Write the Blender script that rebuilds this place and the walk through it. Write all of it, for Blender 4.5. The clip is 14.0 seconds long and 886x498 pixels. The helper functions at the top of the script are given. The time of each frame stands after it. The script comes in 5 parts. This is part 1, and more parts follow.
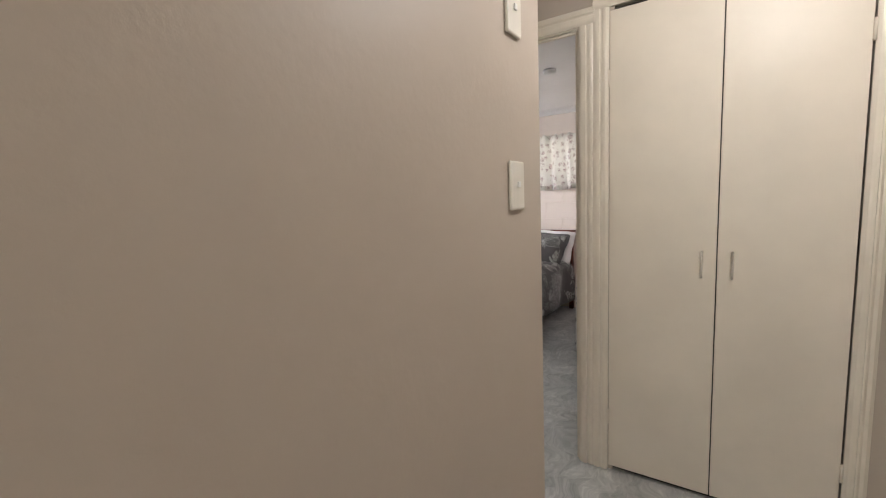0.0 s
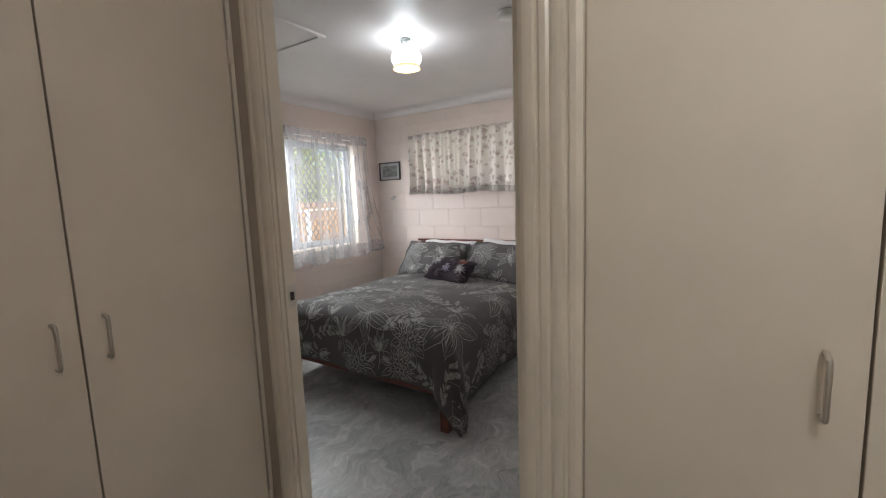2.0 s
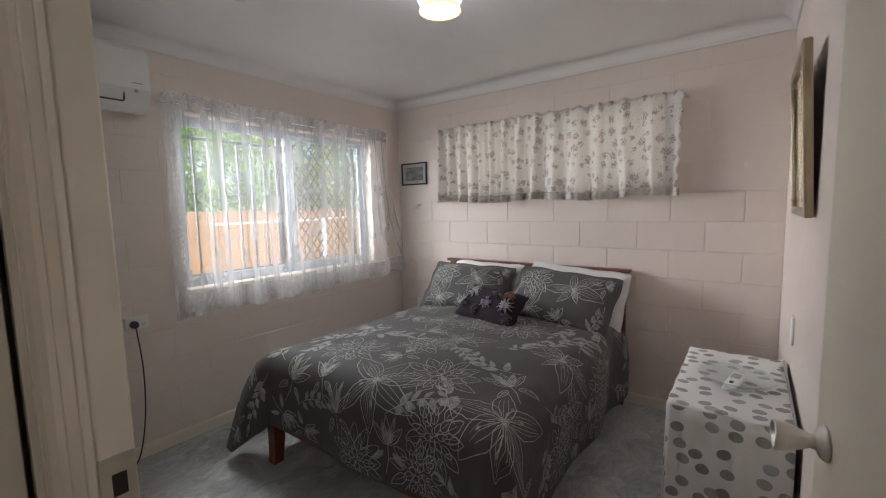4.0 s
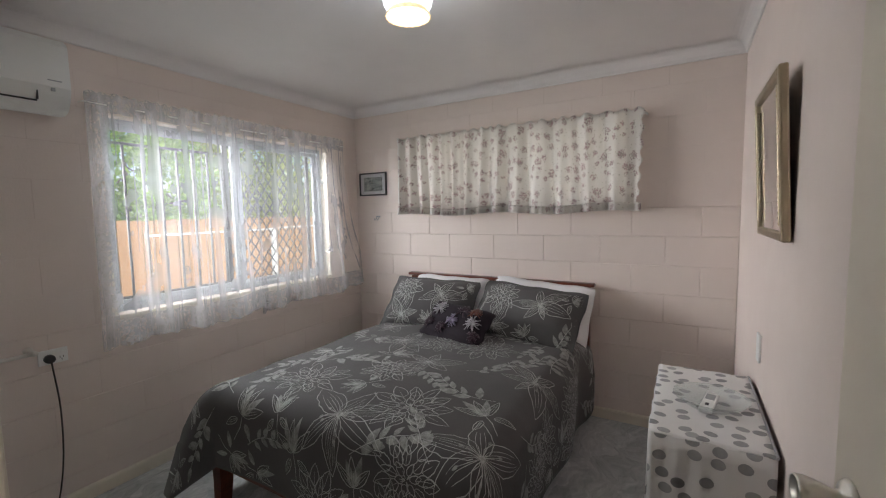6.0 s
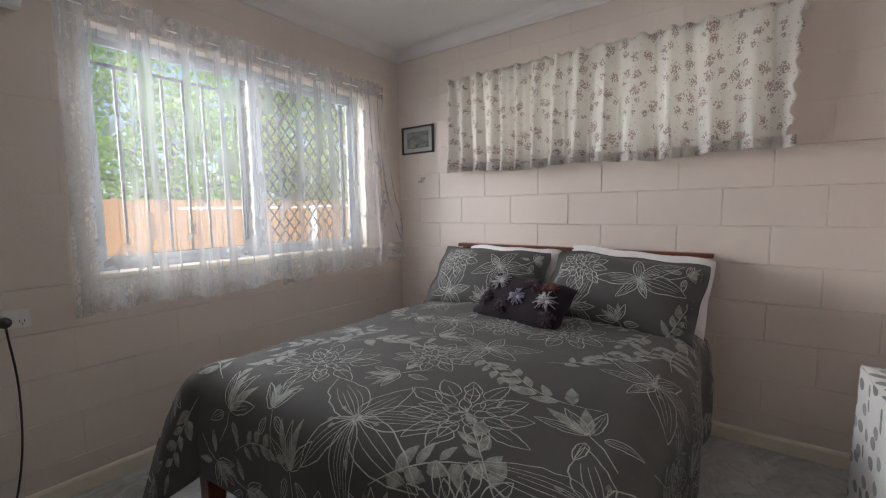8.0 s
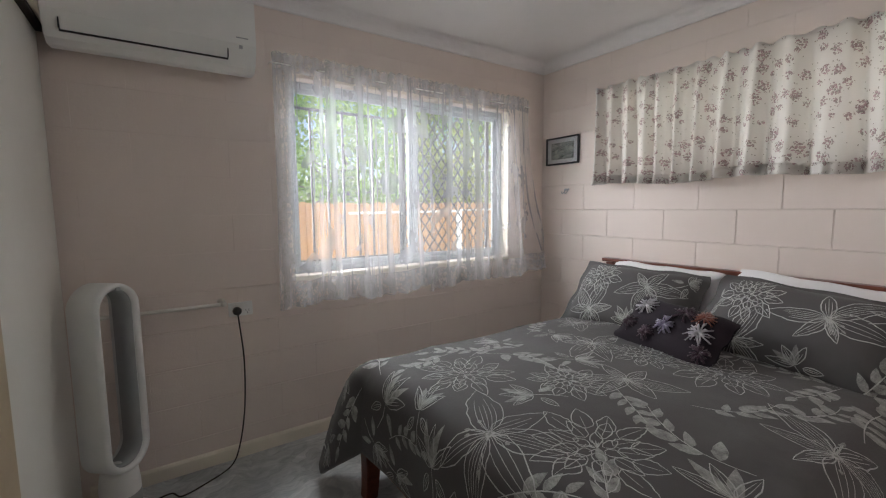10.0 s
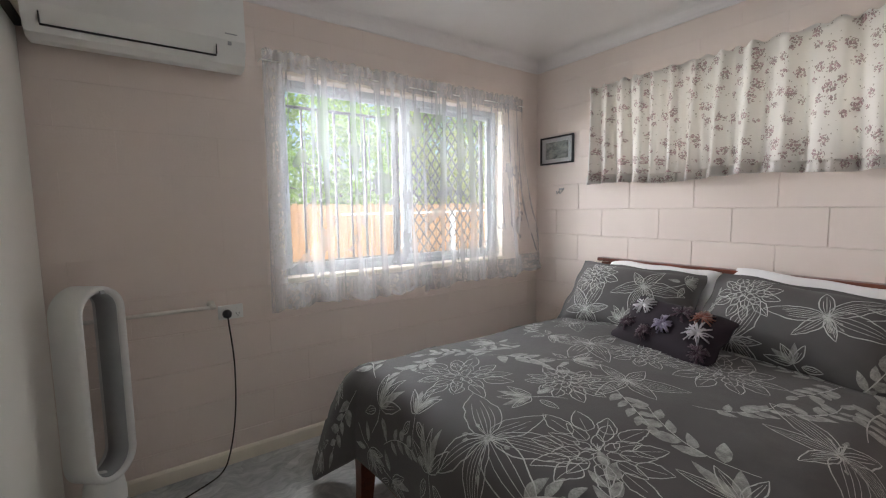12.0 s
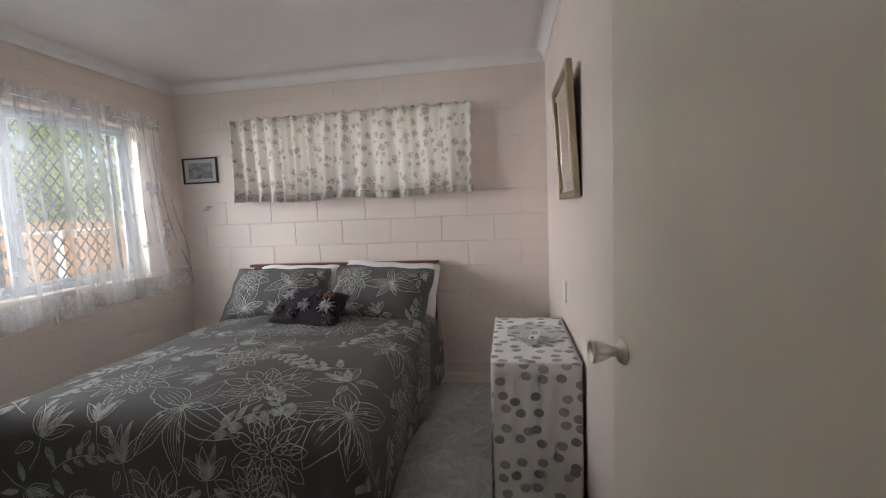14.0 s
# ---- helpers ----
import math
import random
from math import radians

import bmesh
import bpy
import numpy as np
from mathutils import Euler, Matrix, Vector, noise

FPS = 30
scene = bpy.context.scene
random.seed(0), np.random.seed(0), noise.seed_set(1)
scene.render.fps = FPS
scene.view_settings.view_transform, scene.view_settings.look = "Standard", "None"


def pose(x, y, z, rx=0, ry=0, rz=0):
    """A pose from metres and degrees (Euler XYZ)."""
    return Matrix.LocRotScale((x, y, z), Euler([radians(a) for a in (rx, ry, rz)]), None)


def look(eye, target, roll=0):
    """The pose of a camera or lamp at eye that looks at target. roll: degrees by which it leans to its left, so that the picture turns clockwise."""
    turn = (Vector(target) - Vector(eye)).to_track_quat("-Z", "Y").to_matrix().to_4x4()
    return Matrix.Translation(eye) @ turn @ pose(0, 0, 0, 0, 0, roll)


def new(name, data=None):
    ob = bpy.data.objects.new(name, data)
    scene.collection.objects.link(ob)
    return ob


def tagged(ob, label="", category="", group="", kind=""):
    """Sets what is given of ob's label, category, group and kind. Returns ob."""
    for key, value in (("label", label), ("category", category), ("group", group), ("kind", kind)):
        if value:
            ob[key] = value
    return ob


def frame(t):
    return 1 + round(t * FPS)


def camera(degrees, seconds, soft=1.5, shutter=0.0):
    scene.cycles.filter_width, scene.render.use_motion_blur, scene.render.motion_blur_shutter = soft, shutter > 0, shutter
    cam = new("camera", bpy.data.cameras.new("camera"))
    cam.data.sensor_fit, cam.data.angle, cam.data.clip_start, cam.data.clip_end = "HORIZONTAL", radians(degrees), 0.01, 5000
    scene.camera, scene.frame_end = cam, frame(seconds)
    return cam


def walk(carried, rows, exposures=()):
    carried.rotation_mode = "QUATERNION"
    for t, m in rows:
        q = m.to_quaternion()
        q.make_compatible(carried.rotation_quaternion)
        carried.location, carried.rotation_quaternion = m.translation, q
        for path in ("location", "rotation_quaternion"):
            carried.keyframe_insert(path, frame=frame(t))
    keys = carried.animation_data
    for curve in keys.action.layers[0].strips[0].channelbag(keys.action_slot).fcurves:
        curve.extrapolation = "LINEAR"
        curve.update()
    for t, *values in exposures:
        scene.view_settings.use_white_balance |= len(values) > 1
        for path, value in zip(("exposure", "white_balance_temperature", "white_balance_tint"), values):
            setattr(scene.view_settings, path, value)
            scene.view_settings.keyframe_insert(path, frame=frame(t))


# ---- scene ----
cam = camera(93.4, 14.0, soft=1.15)
PATH = [
    (0, (0.057, 0.281, 1.423), (-1.069, 1.916, 1.183), -2.5),
    (0.5, (0.018, 0.602, 1.439), (-0.926, 2.353, 1.187), -2.3),
    (0.9, (0.014, 0.893, 1.401), (-0.897, 2.658, 1.156), -2.3),
    (1, (0.009, 0.937, 1.404), (-0.893, 2.705, 1.152), -2.3),
    (1.5, (-0.055, 1.240, 1.436), (-1.015, 2.976, 1.188), -2.2),
    (2, (-0.195, 1.506, 1.416), (-1.281, 3.169, 1.177), -2.1),
    (2.5, (-0.347, 1.752, 1.437), (-1.557, 3.326, 1.198), -1.4),
    (2.7, (-0.414, 1.857, 1.414), (-1.667, 3.398, 1.180), -1.5),
    (4.8, (-0.903, 2.342, 1.512), (-1.998, 4.007, 1.334), -1.1),
    (5, (-0.901, 2.336, 1.534), (-1.968, 4.018, 1.354), -1.1),
    (5.5, (-0.905, 2.325, 1.536), (-1.925, 4.036, 1.361), -1.2),
    (6, (-0.935, 2.348, 1.49), (-1.939, 4.069, 1.315), -1.1),
    (6.5, (-0.976, 2.396, 1.375), (-1.986, 4.113, 1.193), -1.1),
    (7, (-1.089, 2.518, 1.275), (-2.112, 4.226, 1.083), -1.0),
    (7.5, (-1.224, 2.719, 1.245), (-2.305, 4.391, 1.052), -0.9),
    (8, (-1.323, 2.84, 1.221), (-2.509, 4.44, 1.031), -0.8),
    (8.5, (-1.408, 2.86, 1.214), (-2.699, 4.375, 1.024), -0.5),
    (9, (-1.365, 2.817, 1.244), (-2.811, 4.187, 1.059), -0.6),
    (9.2, (-1.33, 2.823, 1.261), (-2.837, 4.123, 1.07), -0.5),
    (11.3, (-1.234, 2.726, 1.398), (-2.929, 3.771, 1.213), -0.7),
    (11.5, (-1.258, 2.732, 1.377), (-2.941, 3.797, 1.192), -0.6),
    (12, (-1.29, 2.803, 1.321), (-2.92, 3.947, 1.132), -0.8),
    (12.5, (-1.31, 2.894, 1.261), (-2.81, 4.204, 1.081), -0.8),
    (13, (-1.242, 2.818, 1.251), (-2.502, 4.361, 1.069), -1.1),
    (13.5, (-1.121, 2.533, 1.278), (-1.991, 4.325, 1.099), -1.9),
    (14, (-0.944, 2.242, 1.348), (-1.256, 4.209, 1.166), -2.4),
]
walk(cam, [(t, look(eye, target, roll)) for t, eye, target, roll in PATH], exposures=[(0.0, 1.22), (0.5, 1.2), (1.0, 0.94), (1.5, 0.84), (2.5, 0.5), (4.8, 0.41), (7.0, 0.36), (9.2, 0.28), (11.3, 0.68), (12.2, 0.62), (12.9, 0.42), (13.5, 0.38), (14.0, 0.45)])

# ---- world, sun, large lights ----
SUN_ELEV, SUN_FROM = 52.0, 25.0      # degrees; the sun stands over the house, on its +x side
world = bpy.data.worlds.new("world")
scene.world = world
world.use_nodes = True
wn = world.node_tree.nodes
sky = wn.new("ShaderNodeTexSky")
sky.sky_type = 'NISHITA'
sky.sun_disc = False
sky.sun_elevation = radians(SUN_ELEV)
sky.sun_rotation = radians(90 - SUN_FROM)
wn["Background"].inputs["Strength"].default_value = 0.15
world.node_tree.links.new(sky.outputs["Color"], wn["Background"].inputs["Color"])

sun_data = bpy.data.lights.new("sun", 'SUN')
sun_data.energy = 4.5
sun_data.angle = radians(0.5)
sun_data.color = (1.0, 0.95, 0.88)
sun = new("sun", sun_data)
ce, se = math.cos(radians(SUN_ELEV)), math.sin(radians(SUN_ELEV))
sun.matrix_world = look((20 * ce * math.cos(radians(SUN_FROM)), 20 * ce * math.sin(radians(SUN_FROM)), 20 * se), (0, 0, 0))


def area_lamp(name, eye, target, w, h, power, color, spread=180):
    d = bpy.data.lights.new(name, 'AREA')
    d.shape, d.size, d.size_y, d.energy, d.color = 'RECTANGLE', w, h, power, color
    d.spread = radians(spread)
    ob = new(name, d)
    ob.matrix_world = look(eye, target)
    return ob


# added area lamps for sky light: bedroom window eaves, high window, hall's own window
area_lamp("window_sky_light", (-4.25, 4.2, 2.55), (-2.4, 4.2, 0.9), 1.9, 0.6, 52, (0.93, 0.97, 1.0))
# fill lamp added out of view in the yard, brightens the far bedroom walls
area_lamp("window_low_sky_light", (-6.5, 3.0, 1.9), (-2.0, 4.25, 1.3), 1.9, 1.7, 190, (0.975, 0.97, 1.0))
area_lamp("high_window_light", (-2.145, 5.56, 1.8), (-2.145, 4.0, 1.7), 1.7, 0.5, 5.0, (1.0, 0.96, 0.92))
area_lamp("hall_sky_light", (0.35, -2.35, 1.6), (0.25, 0.0, 1.35), 1.0, 1.1, 6.2, (1.0, 0.95, 0.86))
LX, LY = -1.91, 3.78                       # ceiling lamp
bulb = bpy.data.lights.new("ceiling_bulb", 'POINT')
bulb.energy, bulb.color, bulb.shadow_soft_size = 2.0, (0.86, 0.94, 1.0), 0.03
new("ceiling_bulb", bulb).location = (LX, LY, 2.31)
hall_bulb = bpy.data.lights.new("hall_bulb", 'POINT')
hall_bulb.energy, hall_bulb.color, hall_bulb.shadow_soft_size = 7.5, (1.0, 0.96, 0.93), 0.06
new("hall_bulb", hall_bulb).location = (0.25, 1.50, 2.30)

# ---- materials ----


class Tree:
    """Short hand for node trees."""

    def __init__(self, name):
        self.m = bpy.data.materials.new(name)
        self.m.use_nodes = True
        self.nt = self.m.node_tree
        self.b = self.nt.nodes["Principled BSDF"]

    def put(self, sock, v):
        if hasattr(v, "is_output"):
            self.nt.links.new(v, sock)
        elif v is not None:
            sock.default_value = v

    def node(self, kind, out=0, **ins):
        n = self.nt.nodes.new(kind)
        for k, v in ins.items():
            self.put(n.inputs[k], v)
        return n.outputs[out]

    def math(self, op, a, b=0.0, c=0.0):
        n = self.nt.nodes.new("ShaderNodeMath")
        n.operation = op
        for i, v in enumerate((a, b, c)):
            self.put(n.inputs[i], v)
        return n.outputs[0]

    def vmath(self, op, a, b=None):
        n = self.nt.nodes.new("ShaderNodeVectorMath")
        n.operation = op
        self.put(n.inputs[0], a)
        if b is not None:
            self.put(n.inputs[1], b)
        return n.outputs["Value" if op in ("LENGTH", "DOT_PRODUCT") else "Vector"]

    def scaled(self, v, xyz):
        return self.vmath('MULTIPLY', v, xyz)

    def noise(self, v, scale, detail=3.0, rough=0.55, dist=0.0):
        return self.node("ShaderNodeTexNoise", Vector=v, Scale=scale, Detail=detail, Roughness=rough, Distortion=dist)

    def ramp(self, f, *stops):
        n = self.nt.nodes.new("ShaderNodeValToRGB")
        self.put(n.inputs[0], f)
        e = n.color_ramp.elements
        while len(e) < len(stops):
            e.new(0.5)
        for el, (p, c) in zip(e, stops):
            el.position = p
            el.color = (c, c, c, 1) if isinstance(c, (int, float)) else (*c, 1)
        return n.outputs[0]

    def mix(self, f, a, b, mode='MIX'):
        n = self.nt.nodes.new("ShaderNodeMix")
        n.data_type, n.blend_type = 'RGBA', mode
        for i, v in ((0, f), (6, a), (7, b)):
            if isinstance(v, tuple) and len(v) == 3:
                v = (*v, 1)
            self.put(n.inputs[i], v)
        return n.outputs[2]

    def obj(self):
        return self.nt.nodes.new("ShaderNodeTexCoord").outputs["Object"]

    def uv(self):
        return self.nt.nodes.new("ShaderNodeTexCoord").outputs["UV"]

    def world_pos(self):
        return self.nt.nodes.new("ShaderNodeNewGeometry").outputs["Position"]

    def rand(self):
        return self.nt.nodes.new("ShaderNodeObjectInfo").outputs["Random"]

    def bump(self, h, strength=0.2, dist=0.01, normal=None):
        n = self.nt.nodes.new("ShaderNodeBump")
        n.inputs["Strength"].default_value, n.inputs["Distance"].default_value = strength, dist
        self.put(n.inputs["Height"], h)
        if normal is not None:
            self.put(n.inputs["Normal"], normal)
        self.nt.links.new(n.outputs[0], self.b.inputs["Normal"])
        return n.outputs[0]

    def base(self, c, rough=None, metal=None, spec=None):
        self.put(self.b.inputs["Base Color"], (*c, 1) if isinstance(c, tuple) and len(c) == 3 else c)
        self.put(self.b.inputs["Roughness"], rough)
        self.put(self.b.inputs["Metallic"], metal)
        self.put(self.b.inputs["Specular IOR Level"], spec)
        return self.m


def plain(name, c, rough=0.5, metal=0.0, var=0.08, scale=6.0, bump=0.05, fine=60.0, spec=None):
    """Paint, plastic or metal with a little variation at two scales."""
    t = Tree(name)
    p = t.world_pos()
    a = t.noise(p, scale, 4)
    f = t.noise(p, fine, 3)
    lo = tuple(x * (1 - var) for x in c)
    hi = tuple(min(1, x * (1 + var)) for x in c)
    col = t.mix(t.ramp(a, (0.3, 0.0), (0.7, 1.0)), lo, hi)
    t.base(col, t.math('ADD', t.math('MULTIPLY', f, 0.12), rough - 0.06), metal, spec)
    if bump:
        t.bump(f, bump, 0.004)
    return t.m


def paint_wall(name, c, orange=70.0, blocky=False):
    t = Tree(name)
    p = t.world_pos()
    big = t.noise(p, 1.3, 4)
    mid = t.noise(p, 9.0, 4)
    fine = t.noise(p, orange, 4)
    col = t.mix(t.ramp(big, (0.3, 0.0), (0.72, 1.0)), tuple(x * 0.95 for x in c), tuple(min(1, x * 1.03) for x in c))
    col = t.mix(t.math('MULTIPLY', t.ramp(mid, (0.45, 0.0), (0.8, 1.0)), 0.12), col, tuple(x * 0.9 for x in c))
    if blocky:
        col = t.mix(t.math('MULTIPLY', t.rand(), 0.10), col, tuple(x * 0.9 for x in c))
    t.base(col, t.math('ADD', t.math('MULTIPLY', mid, 0.15), 0.42))
    h = t.math('ADD', t.math('MULTIPLY', fine, 0.6), t.math('MULTIPLY', mid, 0.8))
    t.bump(h, 0.28 if blocky else 0.14, 0.006)
    return t.m


M_BLOCK = paint_wall("painted_block", (0.765, 0.665, 0.61), 120.0, True)
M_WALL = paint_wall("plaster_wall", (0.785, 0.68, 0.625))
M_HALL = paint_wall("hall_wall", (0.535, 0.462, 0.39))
M_CEIL = paint_wall("ceiling_paint", (0.80, 0.77, 0.76), 90.0)
M_TRIM = plain("cream_gloss_trim", (0.80, 0.735, 0.63), 0.32, var=0.06, scale=5, bump=0.06, fine=45)
M_DOOR = plain("cream_door_paint", (0.79, 0.715, 0.61), 0.42, var=0.05, scale=3, bump=0.05, fine=30)
M_ROBE = plain("white_robe_panel", (0.80, 0.78, 0.72), 0.35, var=0.03, scale=3)
M_STILE = plain("beige_stile", (0.55, 0.44, 0.29), 0.4, var=0.08)
# near-black that colours in the shade of gaps, grooves and the latch hole
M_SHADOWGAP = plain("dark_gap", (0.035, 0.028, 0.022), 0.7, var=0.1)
M_WHITE = plain("white_plastic", (0.80, 0.80, 0.78), 0.3, var=0.03, bump=0.02)
M_OFFWHITE = plain("aged_plastic", (0.78, 0.74, 0.66), 0.32, var=0.04, bump=0.02)
# white frame metal, toned to the grey-blue it shows with daylight behind it
M_ALU = plain("greyed_white_aluminium", (0.42, 0.45, 0.49), 0.35, var=0.04, bump=0.03)
# bars coloured near black so they stand as silhouettes against the daylight
M_GRILLE = plain("backlit_grille_paint", (0.045, 0.045, 0.05), 0.45, var=0.12, bump=0.05)
M_CHROME = plain("brushed_steel", (0.74, 0.71, 0.66), 0.34, 1.0, var=0.08, bump=0.04, fine=200)
M_BRASS = plain("aged_brass", (0.46, 0.39, 0.28), 0.36, 1.0, var=0.15)
M_BLACK = plain("black_plastic", (0.02, 0.02, 0.022), 0.4, var=0.1)
M_GREY = plain("silver_grey_plastic", (0.36, 0.37, 0.38), 0.35, var=0.05)
M_CORD = plain("brown_cord", (0.03, 0.022, 0.018), 0.6, var=0.15)


def wood(name, dark, light, rough=0.32, stretch=(14.0, 14.0, 1.2)):
    t = Tree(name)
    p = t.scaled(t.obj(), stretch)
    g = t.noise(p, 2.2, 6, 0.6, 1.2)
    f = t.noise(t.scaled(t.obj(), tuple(4 * x for x in stretch)), 5.0, 4)
    col = t.mix(t.ramp(g, (0.3, 0.0), (0.7, 1.0)), dark, light)
    col = t.mix(t.math('MULTIPLY', f, 0.35), col, tuple(x * 0.6 for x in dark))
    t.base(col, t.math('ADD', t.math('MULTIPLY', f, 0.2), rough - 0.08))
    t.bump(f, 0.08, 0.003)
    return t.m


M_BEDWOOD = wood("red_stained_wood", (0.085, 0.018, 0.010), (0.20, 0.050, 0.024), 0.3, (1.2, 14.0, 14.0))
M_PALING = wood("fence_paling_wood", (0.40, 0.20, 0.085), (0.62, 0.36, 0.17), 0.8, (10.0, 10.0, 0.9))


def marble_vinyl():
    t = Tree("grey_marble_vinyl")
    p = t.world_pos()
    warp = t.node("ShaderNodeTexNoise", 1, Vector=p, Scale=2.6, Detail=3.0)
    q = t.vmath('ADD', p, t.scaled(warp, (0.45, 0.45, 0.0)))
    cells = t.node("ShaderNodeTexVoronoi", 1, Vector=t.scaled(q, (7.5, 4.6, 1.0)), Scale=1.0)
    tone = t.math('MULTIPLY', t.node("ShaderNodeSeparateColor", 0, Color=cells), 1.0)
    streak = t.noise(t.scaled(q, (26.0, 9.0, 1.0)), 1.0, 6, 0.65, 1.6)
    swirl = t.noise(q, 6.0, 6, 0.6, 2.2)
    f = t.math('ADD', t.math('MULTIPLY', tone, 0.18), t.math('ADD', t.math('MULTIPLY', streak, 0.60), t.math('MULTIPLY', swirl, 0.42)))
    col = t.ramp(f, (0.28, (0.20, 0.21, 0.215)), (0.52, (0.39, 0.405, 0.41)), (0.68, (0.53, 0.54, 0.54)), (0.84, (0.72, 0.73, 0.71)))
    t.base(col, t.math('ADD', t.math('MULTIPLY', streak, 0.2), 0.24))
    t.bump(streak, 0.05, 0.003)
    return t.m


M_FLOOR = marble_vinyl()


def charcoal_cotton():
    t = Tree("charcoal_cotton")
    uv = t.uv()
    weave = t.noise(uv, 420.0, 2)
    blot = t.noise(uv, 14.0, 4)
    t.base(t.mix(blot, (0.060, 0.056, 0.056), (0.080, 0.075, 0.075)), 0.72)
    t.b.inputs["Sheen Weight"].default_value = 0.05
    crease = t.noise(uv, 7.0, 3, 0.5, 0.8)
    t.bump(t.math('ADD', t.math('MULTIPLY', weave, 0.12), crease), 0.35, 0.012)
    return t.m


def silver_print(name, lo, hi):
    """Pale ink on cotton, patchy where the weave shows through."""
    t = Tree(name)
    p = t.obj()
    patch = t.noise(p, 38.0, 4)
    grain = t.noise(p, 260.0, 3)
    f = t.math('ADD', t.math('MULTIPLY', patch, 0.7), t.math('MULTIPLY', grain, 0.4))
    t.base(t.mix(t.ramp(f, (0.35, 0.0), (0.68, 1.0)), lo, hi), 0.55)
    return t.m


M_DUVET = charcoal_cotton()
M_INK = silver_print("silver_ink_line", (0.26, 0.26, 0.255), (0.52, 0.52, 0.505))
M_WASH = silver_print("grey_ink_wash", (0.10, 0.10, 0.10), (0.36, 0.36, 0.34))


def dotted_cloth():
    t = Tree("white_dotted_cloth")
    uv = t.uv()
    n = t.nt.nodes.new("ShaderNodeTexVoronoi")
    n.voronoi_dimensions = '2D'
    t.put(n.inputs["Vector"], t.scaled(uv, (1.0, 1.15, 1.0)))
    n.inputs["Scale"].default_value = 1 / 0.078
    n.inputs["Randomness"].default_value = 0.7
    d = t.math('LESS_THAN', n.outputs["Distance"], 0.27)
    rnd = t.node("ShaderNodeSeparateColor", 0, Color=n.outputs["Color"])
    blot = t.noise(uv, 60.0, 4)
    grey = t.mix(rnd, (0.17, 0.17, 0.18), (0.36, 0.36, 0.37))
    grey = t.mix(t.math('MULTIPLY', blot, 0.5), grey, (0.5, 0.5, 0.5))
    t.base(t.mix(d, (0.78, 0.77, 0.76), grey), 0.8)
    t.bump(t.math('ADD', t.noise(uv, 9.0, 3), t.math('MULTIPLY', blot, 0.2)), 0.3, 0.01)
    return t.m


M_DOTS = dotted_cloth()


def fabric(name, c, rough=0.85, sheen=0.2, crease=7.0):
    t = Tree(name)
    p = t.obj()
    a = t.noise(p, crease, 3)
    f = t.noise(p, 300.0, 2)
    t.base(t.mix(a, tuple(x * 0.92 for x in c), c), rough)
    t.b.inputs["Sheen Weight"].default_value = sheen
    t.bump(t.math('ADD', a, t.math('MULTIPLY', f, 0.15)), 0.4, 0.012)
    return t.m


M_LINEN = fabric("white_pillow_cotton", (0.80, 0.79, 0.80))
M_PLUM = fabric("dark_plum_velvet", (0.015, 0.008, 0.015), 0.9, 0.02)
M_PETAL_PALE = fabric("pale_wool_flower", (0.36, 0.34, 0.37), 0.95, 0.3)
M_PETAL_MAUVE = fabric("mauve_wool_flower", (0.20, 0.17, 0.25), 0.95, 0.3)
M_PETAL_DARK = fabric("aubergine_wool_flower", (0.045, 0.020, 0.035), 0.95, 0.2)
M_PETAL_RUST = fabric("rust_wool_flower", (0.16, 0.045, 0.028), 0.95, 0.3)


